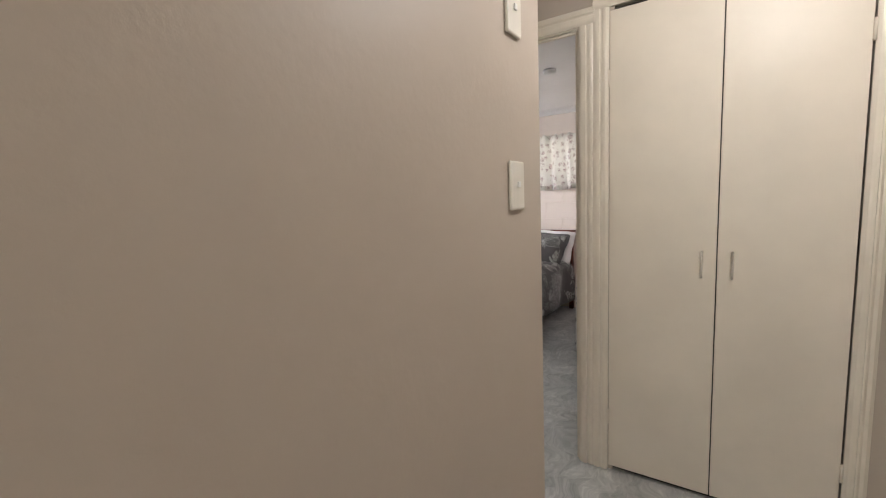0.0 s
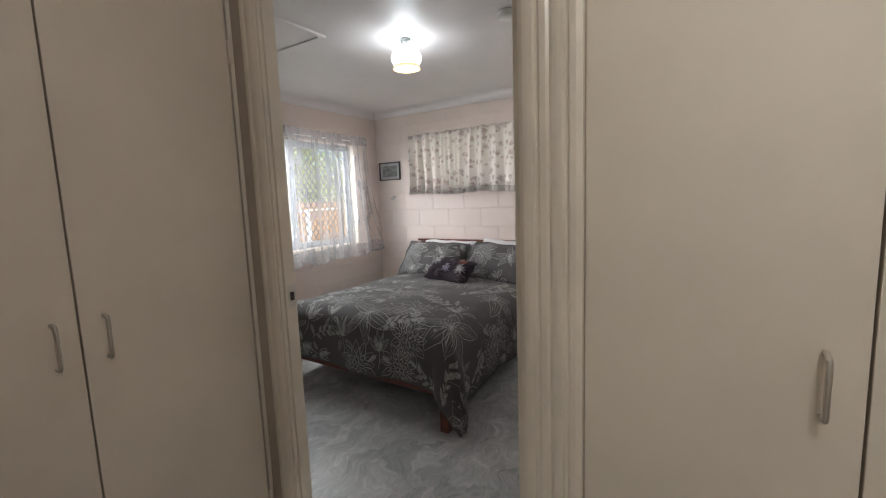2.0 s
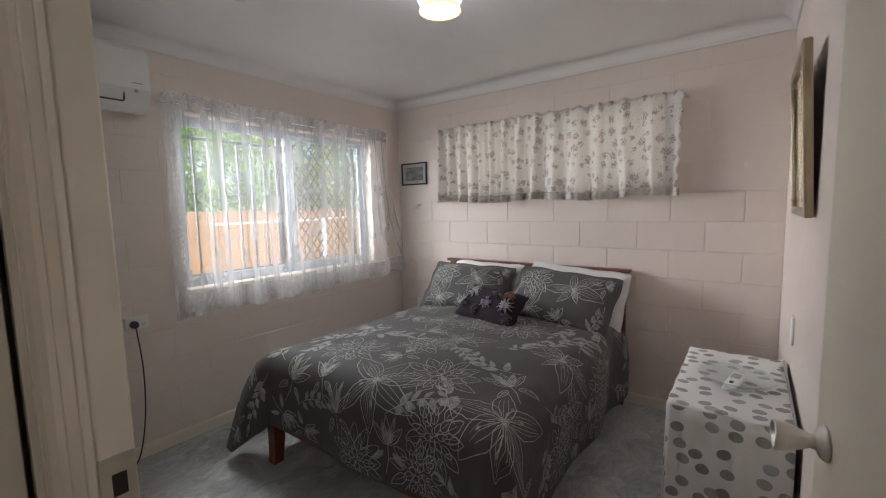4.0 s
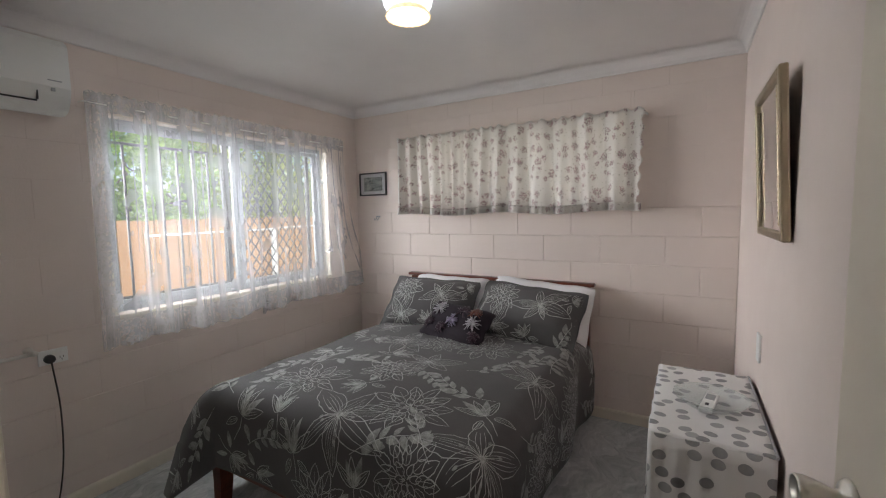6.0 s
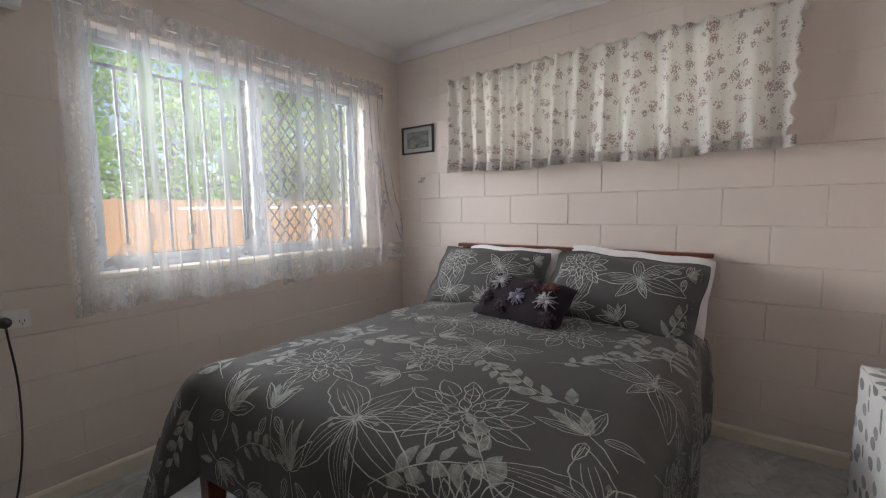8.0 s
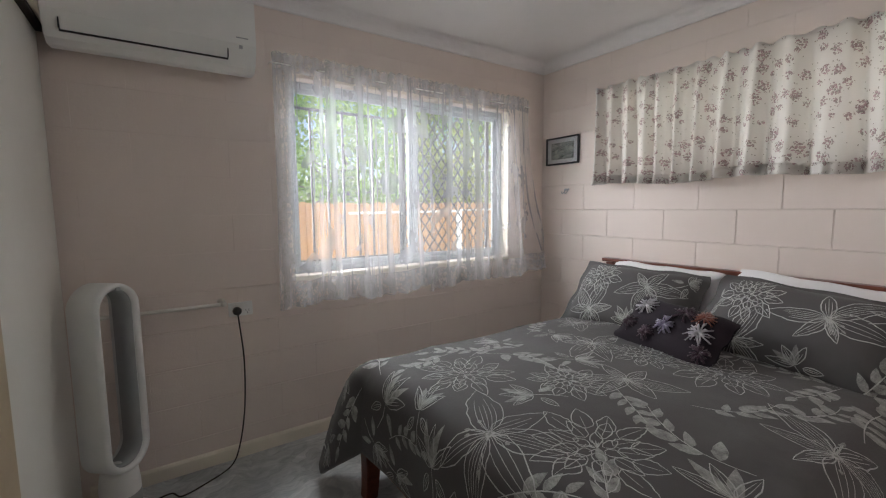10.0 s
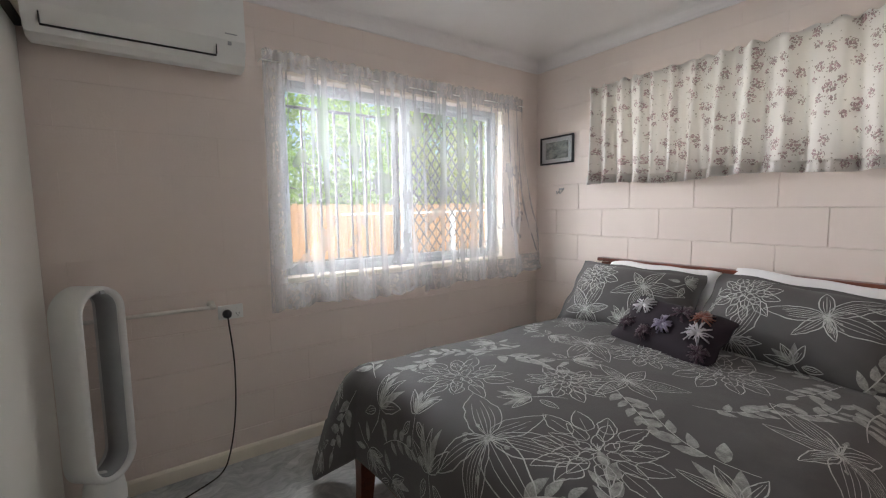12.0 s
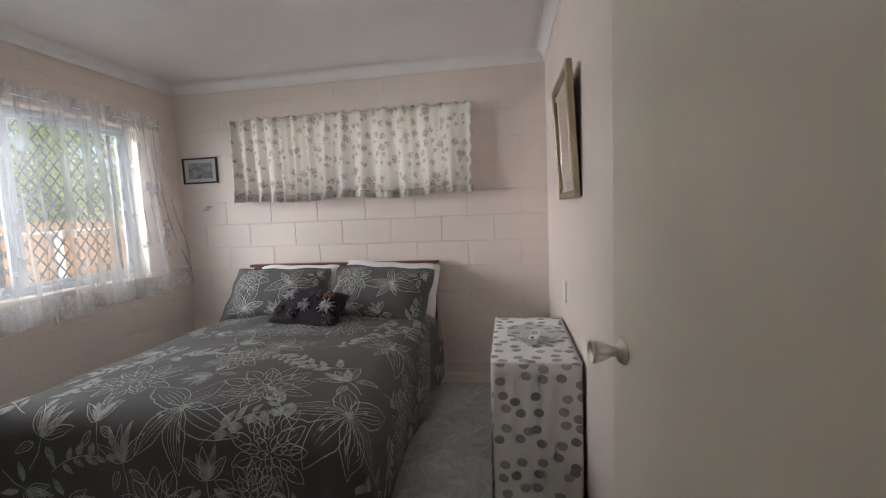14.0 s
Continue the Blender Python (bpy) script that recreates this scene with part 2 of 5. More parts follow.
def rose_print():
    """Cream cotton with sprigs of small mauve roses; thin enough to glow against the light."""
    t = Tree("rose_print_cotton")
    uv = t.uv()
    wob = t.node("ShaderNodeTexNoise", 1, Vector=uv, Scale=50.0, Detail=3.0)
    q = t.vmath('ADD', uv, t.scaled(wob, (0.018, 0.018, 0.0)))
    n = t.nt.nodes.new("ShaderNodeTexVoronoi")
    n.voronoi_dimensions = '2D'
    t.put(n.inputs["Vector"], q)
    n.inputs["Scale"].default_value = 1 / 0.080
    n.inputs["Randomness"].default_value = 0.85
    size = t.node("ShaderNodeSeparateColor", 1, Color=n.outputs["Color"])
    reach = t.math('ADD', 0.20, t.math('MULTIPLY', size, 0.30))
    spray = t.math('SUBTRACT', 1.0, t.math('DIVIDE', n.outputs["Distance"], reach))
    bits = t.nt.nodes.new("ShaderNodeTexVoronoi")
    bits.voronoi_dimensions = '2D'
    t.put(bits.inputs["Vector"], q)
    bits.inputs["Scale"].default_value = 105.0
    tone = t.node("ShaderNodeSeparateColor", 0, Color=bits.outputs["Color"])
    pick = t.node("ShaderNodeSeparateColor", 1, Color=bits.outputs["Color"])
    petal = t.math('LESS_THAN', bits.outputs["Distance"], 0.52)
    stray = t.math('MULTIPLY', t.math('GREATER_THAN', tone, 0.95), t.math('LESS_THAN', bits.outputs["Distance"], 0.34))
    on = t.math('MAXIMUM', t.math('MULTIPLY', petal, t.math('LESS_THAN', pick, t.math('MULTIPLY', spray, 1.7))), stray)
    flower = t.ramp(tone, (0.0, (0.26, 0.22, 0.20)), (0.35, (0.26, 0.11, 0.14)), (0.60, (0.50, 0.27, 0.31)), (1.0, (0.36, 0.33, 0.27)))
    col = t.mix(t.math('MULTIPLY', on, 0.68), (0.85, 0.825, 0.79), flower)
    t.base(col, 0.85)
    tr = t.nt.nodes.new("ShaderNodeBsdfTranslucent")
    t.put(tr.inputs[0], col)
    mixs = t.nt.nodes.new("ShaderNodeMixShader")
    mixs.inputs[0].default_value = 0.45
    t.nt.links.new(t.b.outputs[0], mixs.inputs[1])
    t.nt.links.new(tr.outputs[0], mixs.inputs[2])
    t.nt.links.new(mixs.outputs[0], t.nt.nodes["Material Output"].inputs[0])
    t.bump(t.noise(uv, 200.0, 2), 0.1, 0.003)
    return t.m


M_ROSE = rose_print()


def sheer(name, cover, lace):
    """White voile: open weave, with denser embroidery where lace is set."""
    t = Tree(name)
    uv = t.uv()
    t.base((0.90, 0.91, 0.94), 0.9)
    tr = t.nt.nodes.new("ShaderNodeBsdfTranslucent")
    tr.inputs[0].default_value = (0.86, 0.87, 0.90, 1)
    cloth = t.nt.nodes.new("ShaderNodeMixShader")
    cloth.inputs[0].default_value = 0.36
    t.nt.links.new(t.b.outputs[0], cloth.inputs[1])
    t.nt.links.new(tr.outputs[0], cloth.inputs[2])
    open_ = t.nt.nodes.new("ShaderNodeBsdfTransparent")
    mixs = t.nt.nodes.new("ShaderNodeMixShader")
    gather = t.ramp(t.noise(t.scaled(uv, (16.0, 0.5, 1.0)), 1.0, 3), (0.52, 0.0), (0.74, 1.0))
    dens = t.math('ADD', cover - 0.05, t.math('ADD', t.math('MULTIPLY', t.noise(uv, 5.0, 3), 0.1), t.math('MULTIPLY', gather, 0.12)))
    if lace:
        n = t.nt.nodes.new("ShaderNodeTexVoronoi")
        n.voronoi_dimensions = '2D'
        n.feature = 'DISTANCE_TO_EDGE'
        t.put(n.inputs["Vector"], uv)
        n.inputs["Scale"].default_value = 34.0
        thread = t.math('LESS_THAN', n.outputs["Distance"], 0.10)
        blob = t.ramp(t.noise(uv, 26.0, 2), (0.5, 0.0), (0.56, 1.0))
        dens = t.math('MINIMUM', t.math('ADD', dens, t.math('MULTIPLY', t.math('MAXIMUM', thread, blob), 0.045)), 0.92)
    t.put(mixs.inputs[0], dens)
    t.nt.links.new(open_.outputs[0], mixs.inputs[1])
    t.nt.links.new(cloth.outputs[0], mixs.inputs[2])
    t.nt.links.new(mixs.outputs[0], t.nt.nodes["Material Output"].inputs[0])
    return t.m


M_SHEER = sheer("white_voile", 0.26, False)
M_LACE = sheer("white_lace", 0.25, True)


def glass(name, tint, rough=0.0):
    t = Tree(name)
    t.base(tint, rough)
    t.b.inputs["Transmission Weight"].default_value = 1.0
    t.b.inputs["IOR"].default_value = 1.45
    return t.m


M_GLASS = glass("window_glass", (0.97, 0.99, 0.98))


def thin_glass():
    """Pressed glass seen as clear with bright glints."""
    t = Tree("pressed_glass")
    clear = t.nt.nodes.new("ShaderNodeBsdfTransparent")
    clear.inputs[0].default_value = (0.93, 0.95, 0.95, 1)
    t.base((0.9, 0.92, 0.93), 0.06)
    facet = t.nt.nodes.new("ShaderNodeTexVoronoi")
    facet.inputs["Scale"].default_value = 60.0
    t.put(facet.inputs["Vector"], t.obj())
    t.bump(facet.outputs["Distance"], 0.8, 0.01)
    mixs = t.nt.nodes.new("ShaderNodeMixShader")
    mixs.inputs[0].default_value = 0.15
    t.nt.links.new(clear.outputs[0], mixs.inputs[1])
    t.nt.links.new(t.b.outputs[0], mixs.inputs[2])
    t.nt.links.new(mixs.outputs[0], t.nt.nodes["Material Output"].inputs[0])
    return t.m


M_CUT = thin_glass()


def mirror_glass():
    t = Tree("mirror_silver")
    return t.base((0.86, 0.87, 0.86), t.math('ADD', t.math('MULTIPLY', t.noise(t.obj(), 30.0, 3), 0.02), 0.005), 1.0)


M_MIRROR = mirror_glass()


def lit_glass(name, glow, see_through):
    """Opal or frosted glass lit by the bulb in it, partly seen through."""
    t = Tree(name)
    t.base((0.85, 0.86, 0.86), 0.2)
    t.b.inputs["Emission Color"].default_value = (0.93, 0.97, 1.0, 1)
    t.b.inputs["Emission Strength"].default_value = glow
    if see_through:
        clear = t.nt.nodes.new("ShaderNodeBsdfTransparent")
        mixs = t.nt.nodes.new("ShaderNodeMixShader")
        mixs.inputs[0].default_value = see_through
        t.nt.links.new(t.b.outputs[0], mixs.inputs[1])
        t.nt.links.new(clear.outputs[0], mixs.inputs[2])
        t.nt.links.new(mixs.outputs[0], t.nt.nodes["Material Output"].inputs[0])
    return t.m


M_LIT = lit_glass("lit_opal_glass", 1.6, 0.0)
M_SHADE = lit_glass("frosted_shade_glass", 0.36, 0.45)
M_BULB = lit_glass("glowing_bulb", 9.0, 0.0)


def lit_amber():
    t = Tree("lit_amber_glass")
    t.base((0.75, 0.55, 0.30), 0.2)
    t.b.inputs["Emission Color"].default_value = (1.0, 0.72, 0.38, 1)
    t.b.inputs["Emission Strength"].default_value = 0.55
    return t.m


M_AMBER = lit_amber()


def photo():
    t = Tree("grey_photo_print")
    p = t.obj()
    a = t.noise(t.scaled(p, (9.0, 9.0, 14.0)), 1.6, 5, 0.6, 0.6)
    t.base(t.ramp(a, (0.3, (0.10, 0.11, 0.11)), (0.5, (0.34, 0.35, 0.34)), (0.65, (0.55, 0.55, 0.52))), 0.15)
    return t.m


M_PHOTO = photo()


def leafy(name, dark, light):
    t = Tree(name)
    g = t.nt.nodes.new("ShaderNodeNewGeometry").outputs["Random Per Island"]
    col = t.mix(g, dark, light)
    t.base(col, 0.5)
    tr = t.nt.nodes.new("ShaderNodeBsdfTranslucent")
    t.put(tr.inputs[0], col)
    mixs = t.nt.nodes.new("ShaderNodeMixShader")
    mixs.inputs[0].default_value = 0.4
    t.nt.links.new(t.b.outputs[0], mixs.inputs[1])
    t.nt.links.new(tr.outputs[0], mixs.inputs[2])
    t.nt.links.new(mixs.outputs[0], t.nt.nodes["Material Output"].inputs[0])
    return t.m


M_LEAF = leafy("broad_leaf", (0.10, 0.24, 0.02), (0.36, 0.58, 0.07))
M_LEAF2 = leafy("olive_leaf", (0.14, 0.20, 0.03), (0.48, 0.52, 0.12))
M_SHRUB = leafy("yellow_shrub_leaf", (0.28, 0.28, 0.03), (0.55, 0.46, 0.06))
M_GRASS = leafy("lawn_blade", (0.07, 0.14, 0.02), (0.20, 0.28, 0.06))
M_BARK = wood("grey_bark", (0.06, 0.05, 0.04), (0.16, 0.13, 0.10), 0.9, (8.0, 8.0, 2.0))
M_SOIL = plain("dry_lawn_ground", (0.16, 0.17, 0.07), 0.95, var=0.35, scale=2.0, bump=0.5, fine=30)
M_EAVE = plain("eave_paint", (0.70, 0.68, 0.62), 0.6)
M_ROOF = plain("roof_sheet", (0.35, 0.33, 0.32), 0.5)

# ---- building helpers ----


def root_of(ob):
    while ob.parent:
        ob = ob.parent
    return ob


def thing(name, at, label, category, group="", kind=""):
    """An empty at a thing's base; its parts are given in world metres."""
    ob = new(name)
    ob.location = at
    ob.empty_display_size = 0.05
    return tagged(ob, label, category, group, kind)


def mesh_from(name, bm, material, smooth=False):
    me = bpy.data.meshes.new(name)
    bmesh.ops.recalc_face_normals(bm, faces=bm.faces)
    bm.to_mesh(me)
    bm.free()
    me.materials.append(material)
    if smooth:
        me.polygons.foreach_set("use_smooth", [True] * len(me.polygons))
    return me


def part(name, bm, material, parent, label="", smooth=False):
    at = root_of(parent).location
    bmesh.ops.translate(bm, verts=bm.verts, vec=-at)
    ob = new(name, mesh_from(name, bm, material, smooth))
    ob.parent = parent
    return tagged(ob, label)


def solo(name, bm, material, label="", category="", kind="", smooth=False, group=""):
    return tagged(new(name, mesh_from(name, bm, material, smooth)), label, category, group, kind)


def box(x0, x1, y0, y1, z0, z1, bevel=0.0, bm=None, seg=2):
    b = bmesh.new()
    bmesh.ops.create_cube(b, size=1.0)
    bmesh.ops.scale(b, vec=(x1 - x0, y1 - y0, z1 - z0), verts=b.verts)
    bmesh.ops.translate(b, vec=((x0 + x1) / 2, (y0 + y1) / 2, (z0 + z1) / 2), verts=b.verts)
    if bevel:
        bmesh.ops.bevel(b, geom=b.edges[:], offset=bevel, segments=seg, affect='EDGES', profile=0.5)
    if bm is None:
        return b
    me = bpy.data.meshes.new("tmp")
    b.to_mesh(me)
    b.free()
    bm.from_mesh(me)
    bpy.data.meshes.remove(me)
    return bm


def lathe(profile, at=(0, 0, 0), axis='Z', n=32, bm=None, ruffle=0.0, waves=0, cap=True):
    """Turned shape from (radius, height) pairs."""
    bm = bm or bmesh.new()
    rings = []
    for r, h in profile:
        ring = []
        for i in range(n):
            a = 2 * math.pi * i / n
            rr = r * (1 + ruffle * math.sin(waves * a)) if waves else r
            p = (rr * math.cos(a), rr * math.sin(a), h)
            if axis == 'X':
                p = (p[2], p[0], p[1])
            elif axis == 'Y':
                p = (p[0], p[2], p[1])
            ring.append(bm.verts.new(Vector(at) + Vector(p)))
        rings.append(ring)
    for a, b in zip(rings, rings[1:]):
        for i in range(n):
            j = (i + 1) % n
            bm.faces.new((a[i], a[j], b[j], b[i]))
    for ring in (rings[0], rings[-1]) if cap else ():
        if (ring[0].co - ring[n // 2].co).length > 1e-4:
            bm.faces.new(ring)
    return bm


def tube(points, r, n=8, bm=None):
    """Round bar along a line of points."""
    bm = bm or bmesh.new()
    pts = [Vector(p) for p in points]
    rings = []
    up = Vector((0.0, 0.0, 1.0))
    for i, p in enumerate(pts):
        d = (pts[min(i + 1, len(pts) - 1)] - pts[max(i - 1, 0)]).normalized()
        s = d.cross(up if abs(d.z) < 0.95 else Vector((1.0, 0.0, 0.0))).normalized()
        q = d.cross(s)
        rings.append([bm.verts.new(p + r * (math.cos(2 * math.pi * k / n) * s + math.sin(2 * math.pi * k / n) * q)) for k in range(n)])
    for a, b in zip(rings, rings[1:]):
        for i in range(n):
            j = (i + 1) % n
            bm.faces.new((a[i], a[j], b[j], b[i]))
    bm.faces.new(rings[0])
    bm.faces.new(rings[-1])
    return bm


def smooth_line(pts, steps=8):
    """Catmull-Rom through the points."""
    p = [Vector(q) for q in pts]
    p = [p[0]] + p + [p[-1]]
    out = []
    for i in range(1, len(p) - 2):
        for k in range(steps):
            t = k / steps
            a, b, c, d = p[i - 1], p[i], p[i + 1], p[i + 2]
            out.append(0.5 * (2 * b + (c - a) * t + (2 * a - 5 * b + 4 * c - d) * t * t + (3 * b - a - 3 * c + d) * t ** 3))
    return out + [p[-2]]


def grid(fn, nu, nv, uvfn=None, bm=None):
    """A sheet fn(u, v) with u, v in 0..1, and cloth coordinates uvfn(u, v) in metres."""
    bm = bm or bmesh.new()
    lay = bm.loops.layers.uv.verify()
    vs = [[bm.verts.new(fn(i / nu, j / nv)) for j in range(nv + 1)] for i in range(nu + 1)]
    for i in range(nu):
        for j in range(nv):
            f = bm.faces.new((vs[i][j], vs[i + 1][j], vs[i + 1][j + 1], vs[i][j + 1]))
            if uvfn:
                for l, (a, b) in zip(f.loops, ((i, j), (i + 1, j), (i + 1, j + 1), (i, j + 1))):
                    l[lay].uv = uvfn(a / nu, b / nv)
    return bm


def thicken(ob, t):
    m = ob.modifiers.new("cloth_thickness", 'SOLIDIFY')
    m.thickness, m.offset = t, 0.0
    return ob


# ---- measures of the place ----
XL, XR, YB = -3.655, -0.655, 5.405          # bedroom wall faces
YF, YH = 2.452, 2.395                       # bedroom and hall faces of the front wall
ZC, ZCOR = 2.45, 2.375                      # ceiling, foot of the cornice
DX0, DX1, DTOP = -1.457, -0.568, 2.19       # doorway
WY0, WY1, WZ0, WZ1 = 3.40, 5.03, 0.955, 2.05  # window
COURSE0, COURSE = 1.117, 0.19
HX0, HX1, HY0 = -0.375, 1.05, -2.1          # hall
HINGE = -0.58                               # hinge line of the bedroom door
NIB = 1.40                                  # end of the hall's side wall
CUPX = -1.6                                 # face of the cupboard beside the door

# ---- structure ----
solo("floor", box(-4.0, 1.3, -2.3, 5.7, -0.12, 0.0), M_FLOOR, "grey marble-patterned vinyl floor, slightly glossy", "floor", "structure")
solo("ceiling", box(-3.95, 1.3, -2.3, 5.7, ZC, ZC + 0.1), M_CEIL, "flat white painted ceiling", "ceiling", "structure")

REC = 0.0038   # mortar joints lie this far behind the block faces
HW = (-3.02, -1.27, 1.53, 2.07)      # high window behind the rose curtain
bw = bmesh.new()
box(XL - 0.2, HW[0], YB + REC, YB + 0.2, 0.0, ZC, bm=bw)
box(HW[1], XR + 0.2, YB + REC, YB + 0.2, 0.0, ZC, bm=bw)
box(HW[0], HW[1], YB + REC, YB + 0.2, 0.0, HW[2], bm=bw)
box(HW[0], HW[1], YB + REC, YB + 0.2, HW[3], ZC, bm=bw)
wall_back = solo("wall_back", bw, M_BLOCK, "cream painted concrete block wall behind the bed", "wall", "structure")
wb = bmesh.new()
box(XL - 0.2, XL - REC, YF - 0.6, WY0, 0, ZC, bm=wb)
box(XL - 0.2, XL - REC, WY1, YB + REC, 0, ZC, bm=wb)
box(XL - 0.2, XL - REC, WY0, WY1, 0, WZ0, bm=wb)
box(XL - 0.2, XL - REC, WY0, WY1, WZ1, ZC, bm=wb)
wall_window = solo("wall_window", wb, M_BLOCK, "cream painted concrete block wall with the window", "wall", "structure")
solo("wall_right", box(XR, XR + 0.12, 3.2, YB, 0, ZC), M_WALL, "smooth cream plaster side wall", "wall", "structure")
solo("wall_right_return", box(-0.545, XR + 0.14, YF, 3.2, 0, ZC), M_WALL, "plaster wall behind the open door", "wall", "structure")
wf = bmesh.new()
box(-1.78, DX0 - 0.02, YH, YF, 0, ZC, bm=wf)
box(DX1 + 0.02, -0.40, YH, YF, 0, ZC, bm=wf)
box(DX0 - 0.02, DX1 + 0.02, YH, YF, DTOP + 0.02, ZC, bm=wf)
box(-0.40, 0.459, YH, YF, 2.26, ZC, bm=wf)
box(0.459, HX1, YH, YF, 0, ZC, bm=wf)
box(XL, -1.78, YH, YF, 2.10, ZC, bm=wf)
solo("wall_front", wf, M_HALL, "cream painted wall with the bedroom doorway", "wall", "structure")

hw = bmesh.new()
box(HX0 - 0.1, HX0, HY0, NIB, 0, ZC, bevel=0.006, bm=hw)
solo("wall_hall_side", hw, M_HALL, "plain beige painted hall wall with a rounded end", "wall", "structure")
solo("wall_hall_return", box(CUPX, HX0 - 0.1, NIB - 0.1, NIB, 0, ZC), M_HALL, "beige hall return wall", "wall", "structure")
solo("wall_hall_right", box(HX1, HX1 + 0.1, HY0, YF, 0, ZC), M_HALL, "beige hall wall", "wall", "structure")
he = bmesh.new()
box(HX0 - 0.1, -0.15, HY0 - 0.1, HY0, 0, ZC, bm=he)
box(0.85, HX1 + 0.1, HY0 - 0.1, HY0, 0, ZC, bm=he)
box(-0.15, 0.85, HY0 - 0.1, HY0, 0, 1.05, bm=he)
box(-0.15, 0.85, HY0 - 0.1, HY0, 2.15, ZC, bm=he)
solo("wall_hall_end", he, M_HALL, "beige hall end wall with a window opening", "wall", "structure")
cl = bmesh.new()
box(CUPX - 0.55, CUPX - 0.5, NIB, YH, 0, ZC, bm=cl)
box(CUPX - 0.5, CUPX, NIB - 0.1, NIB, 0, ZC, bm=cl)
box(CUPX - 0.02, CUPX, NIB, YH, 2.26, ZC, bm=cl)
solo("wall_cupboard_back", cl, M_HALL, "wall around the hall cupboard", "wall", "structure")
rb = bmesh.new()
box(XL - 0.19, -1.78, 1.72, 1.80, 0, ZC, bm=rb)
box(-1.80, -1.78, 1.80, YH, 0, ZC, bm=rb)
solo("wall_robe_back", rb, M_WALL, "back wall of the wardrobe recess", "wall", "structure")
rb = bmesh.new()
box(-0.415, 0.52, 2.95, 3.0, 0, ZC, bm=rb)
box(0.5, 0.55, YF, 2.95, 0, ZC, bm=rb)
solo("wall_linen_back", rb, M_WALL, "back wall of the hall cupboard recess", "wall", "structure")


def cornice(name, ax, c, a0, a1, side):
    """Coved plaster cornice along one wall."""
    prof = [(0.0, ZCOR), (0.008, ZCOR)]
    for k in range(7):
        a = k / 6 * math.pi / 2
        prof.append((0.012 + 0.066 * (1 - math.cos(a)), ZCOR + 0.006 + 0.066 * math.sin(a)))
    prof += [(0.085, ZC - 0.002), (0.0, ZC - 0.002)]
    bm = bmesh.new()
    ends = []
    for s in (a0, a1):
        ends.append([bm.verts.new((c + side * d, s, z) if ax == 'x' else (s, c + side * d, z)) for d, z in prof])
    n = len(prof)
    for i in range(n):
        j = (i + 1) % n
        bm.faces.new((ends[0][i], ends[0][j], ends[1][j], ends[1][i]))
    bm.faces.new(ends[0])
    bm.faces.new(ends[1])
    return solo(name, bm, M_CEIL, "white coved plaster cornice", "cornice", "structure")


cornice("cornice_back", 'y', YB, XL, XR, -1)
cornice("cornice_window", 'x', XL, YF, YB, 1)
cornice("cornice_right", 'x', XR, 3.2, YB, -1)
cornice("cornice_front", 'y', YF, XL, -0.57, 1)


def skirting(name, ax, c, a0, a1, side, h=0.075):
    bm = bmesh.new()
    prof = [(0, 0), (0.014, 0), (0.014, h - 0.014), (0.009, h - 0.004), (0.0, h)]
    ends = []
    for s in (a0, a1):
        ends.append([bm.verts.new((c + side * d, s, z + 0.001) if ax == 'x' else (s, c + side * d, z + 0.001)) for d, z in prof])
    for i in range(5):
        j = (i + 1) % 5
        bm.faces.new((ends[0][i], ends[0][j], ends[1][j], ends[1][i]))
    bm.faces.new(ends[0])
    bm.faces.new(ends[1])
    return solo(name, bm, M_TRIM, "low cream painted timber skirting board", "skirting", "structure")


skirting("baseboard_back", 'y', YB, XL + 0.014, XR, -1)
skirting("baseboard_window", 'x', XL, YF, YB, 1)
skirting("baseboard_right", 'x', XR, 3.2, YB - 0.014, -1)
skirting("baseboard_hall", 'x', HX0, HY0, NIB, 1)


def moulding(name, run, width, out, parent=None):
    """Architrave: stepped and grooved section swept up one side; run = (x or y axis, fixed face, start, z0, z1)."""
    ax, face, s0, z0, z1, sgn = run
    w = width
    prof = [(0, 0), (0.0, out * 0.55), (0.012, out * 0.9), (0.022, out), (w * 0.45, out), (w * 0.5, out * 0.62), (w * 0.58, out * 0.62), (w * 0.66, out * 0.95),
            (w - 0.012, out * 0.95), (w, out * 0.6), (w, 0)]
    bm = bmesh.new()
    ends = []
    for z in (z0, z1):
        ends.append([bm.verts.new((s0 + sgn * d, face - o, z) if ax == 'x' else (face + o, s0 + sgn * d, z)) for d, o in prof])
    n = len(prof)
    for i in range(n):
        j = (i + 1) % n
        bm.faces.new((ends[0][i], ends[0][j], ends[1][j], ends[1][i]))
    bm.faces.new(ends[0])
    bm.faces.new(ends[1])
    return bm


def moulding_across(x0, x1, face, z0, width, out):
    prof = [(0, 0), (0.0, out * 0.55), (0.012, out * 0.9), (0.022, out), (width * 0.45, out), (width * 0.5, out * 0.62), (width * 0.58, out * 0.62),
            (width * 0.66, out * 0.95), (width - 0.012, out * 0.95), (width, out * 0.6), (width, 0)]
    bm = bmesh.new()
    ends = [[bm.verts.new((x, face - o, z0 + d)) for d, o in prof] for x in (x0, x1)]
    n = len(prof)
    for i in range(n):
        j = (i + 1) % n
        bm.faces.new((ends[0][i], ends[0][j], ends[1][j], ends[1][i]))
    bm.faces.new(ends[0])
    bm.faces.new(ends[1])
    return bm


# door frame of the bedroom
df = thing("door_frame", (DX0, YH, 0), "cream glossy timber door frame with moulded architraves", "door frame", kind="structure")
part("jamb", box(DX0 - 0.02, DX0, YH - 0.004, YF + 0.004, 0, DTOP + 0.02, 0.002), M_TRIM, df)
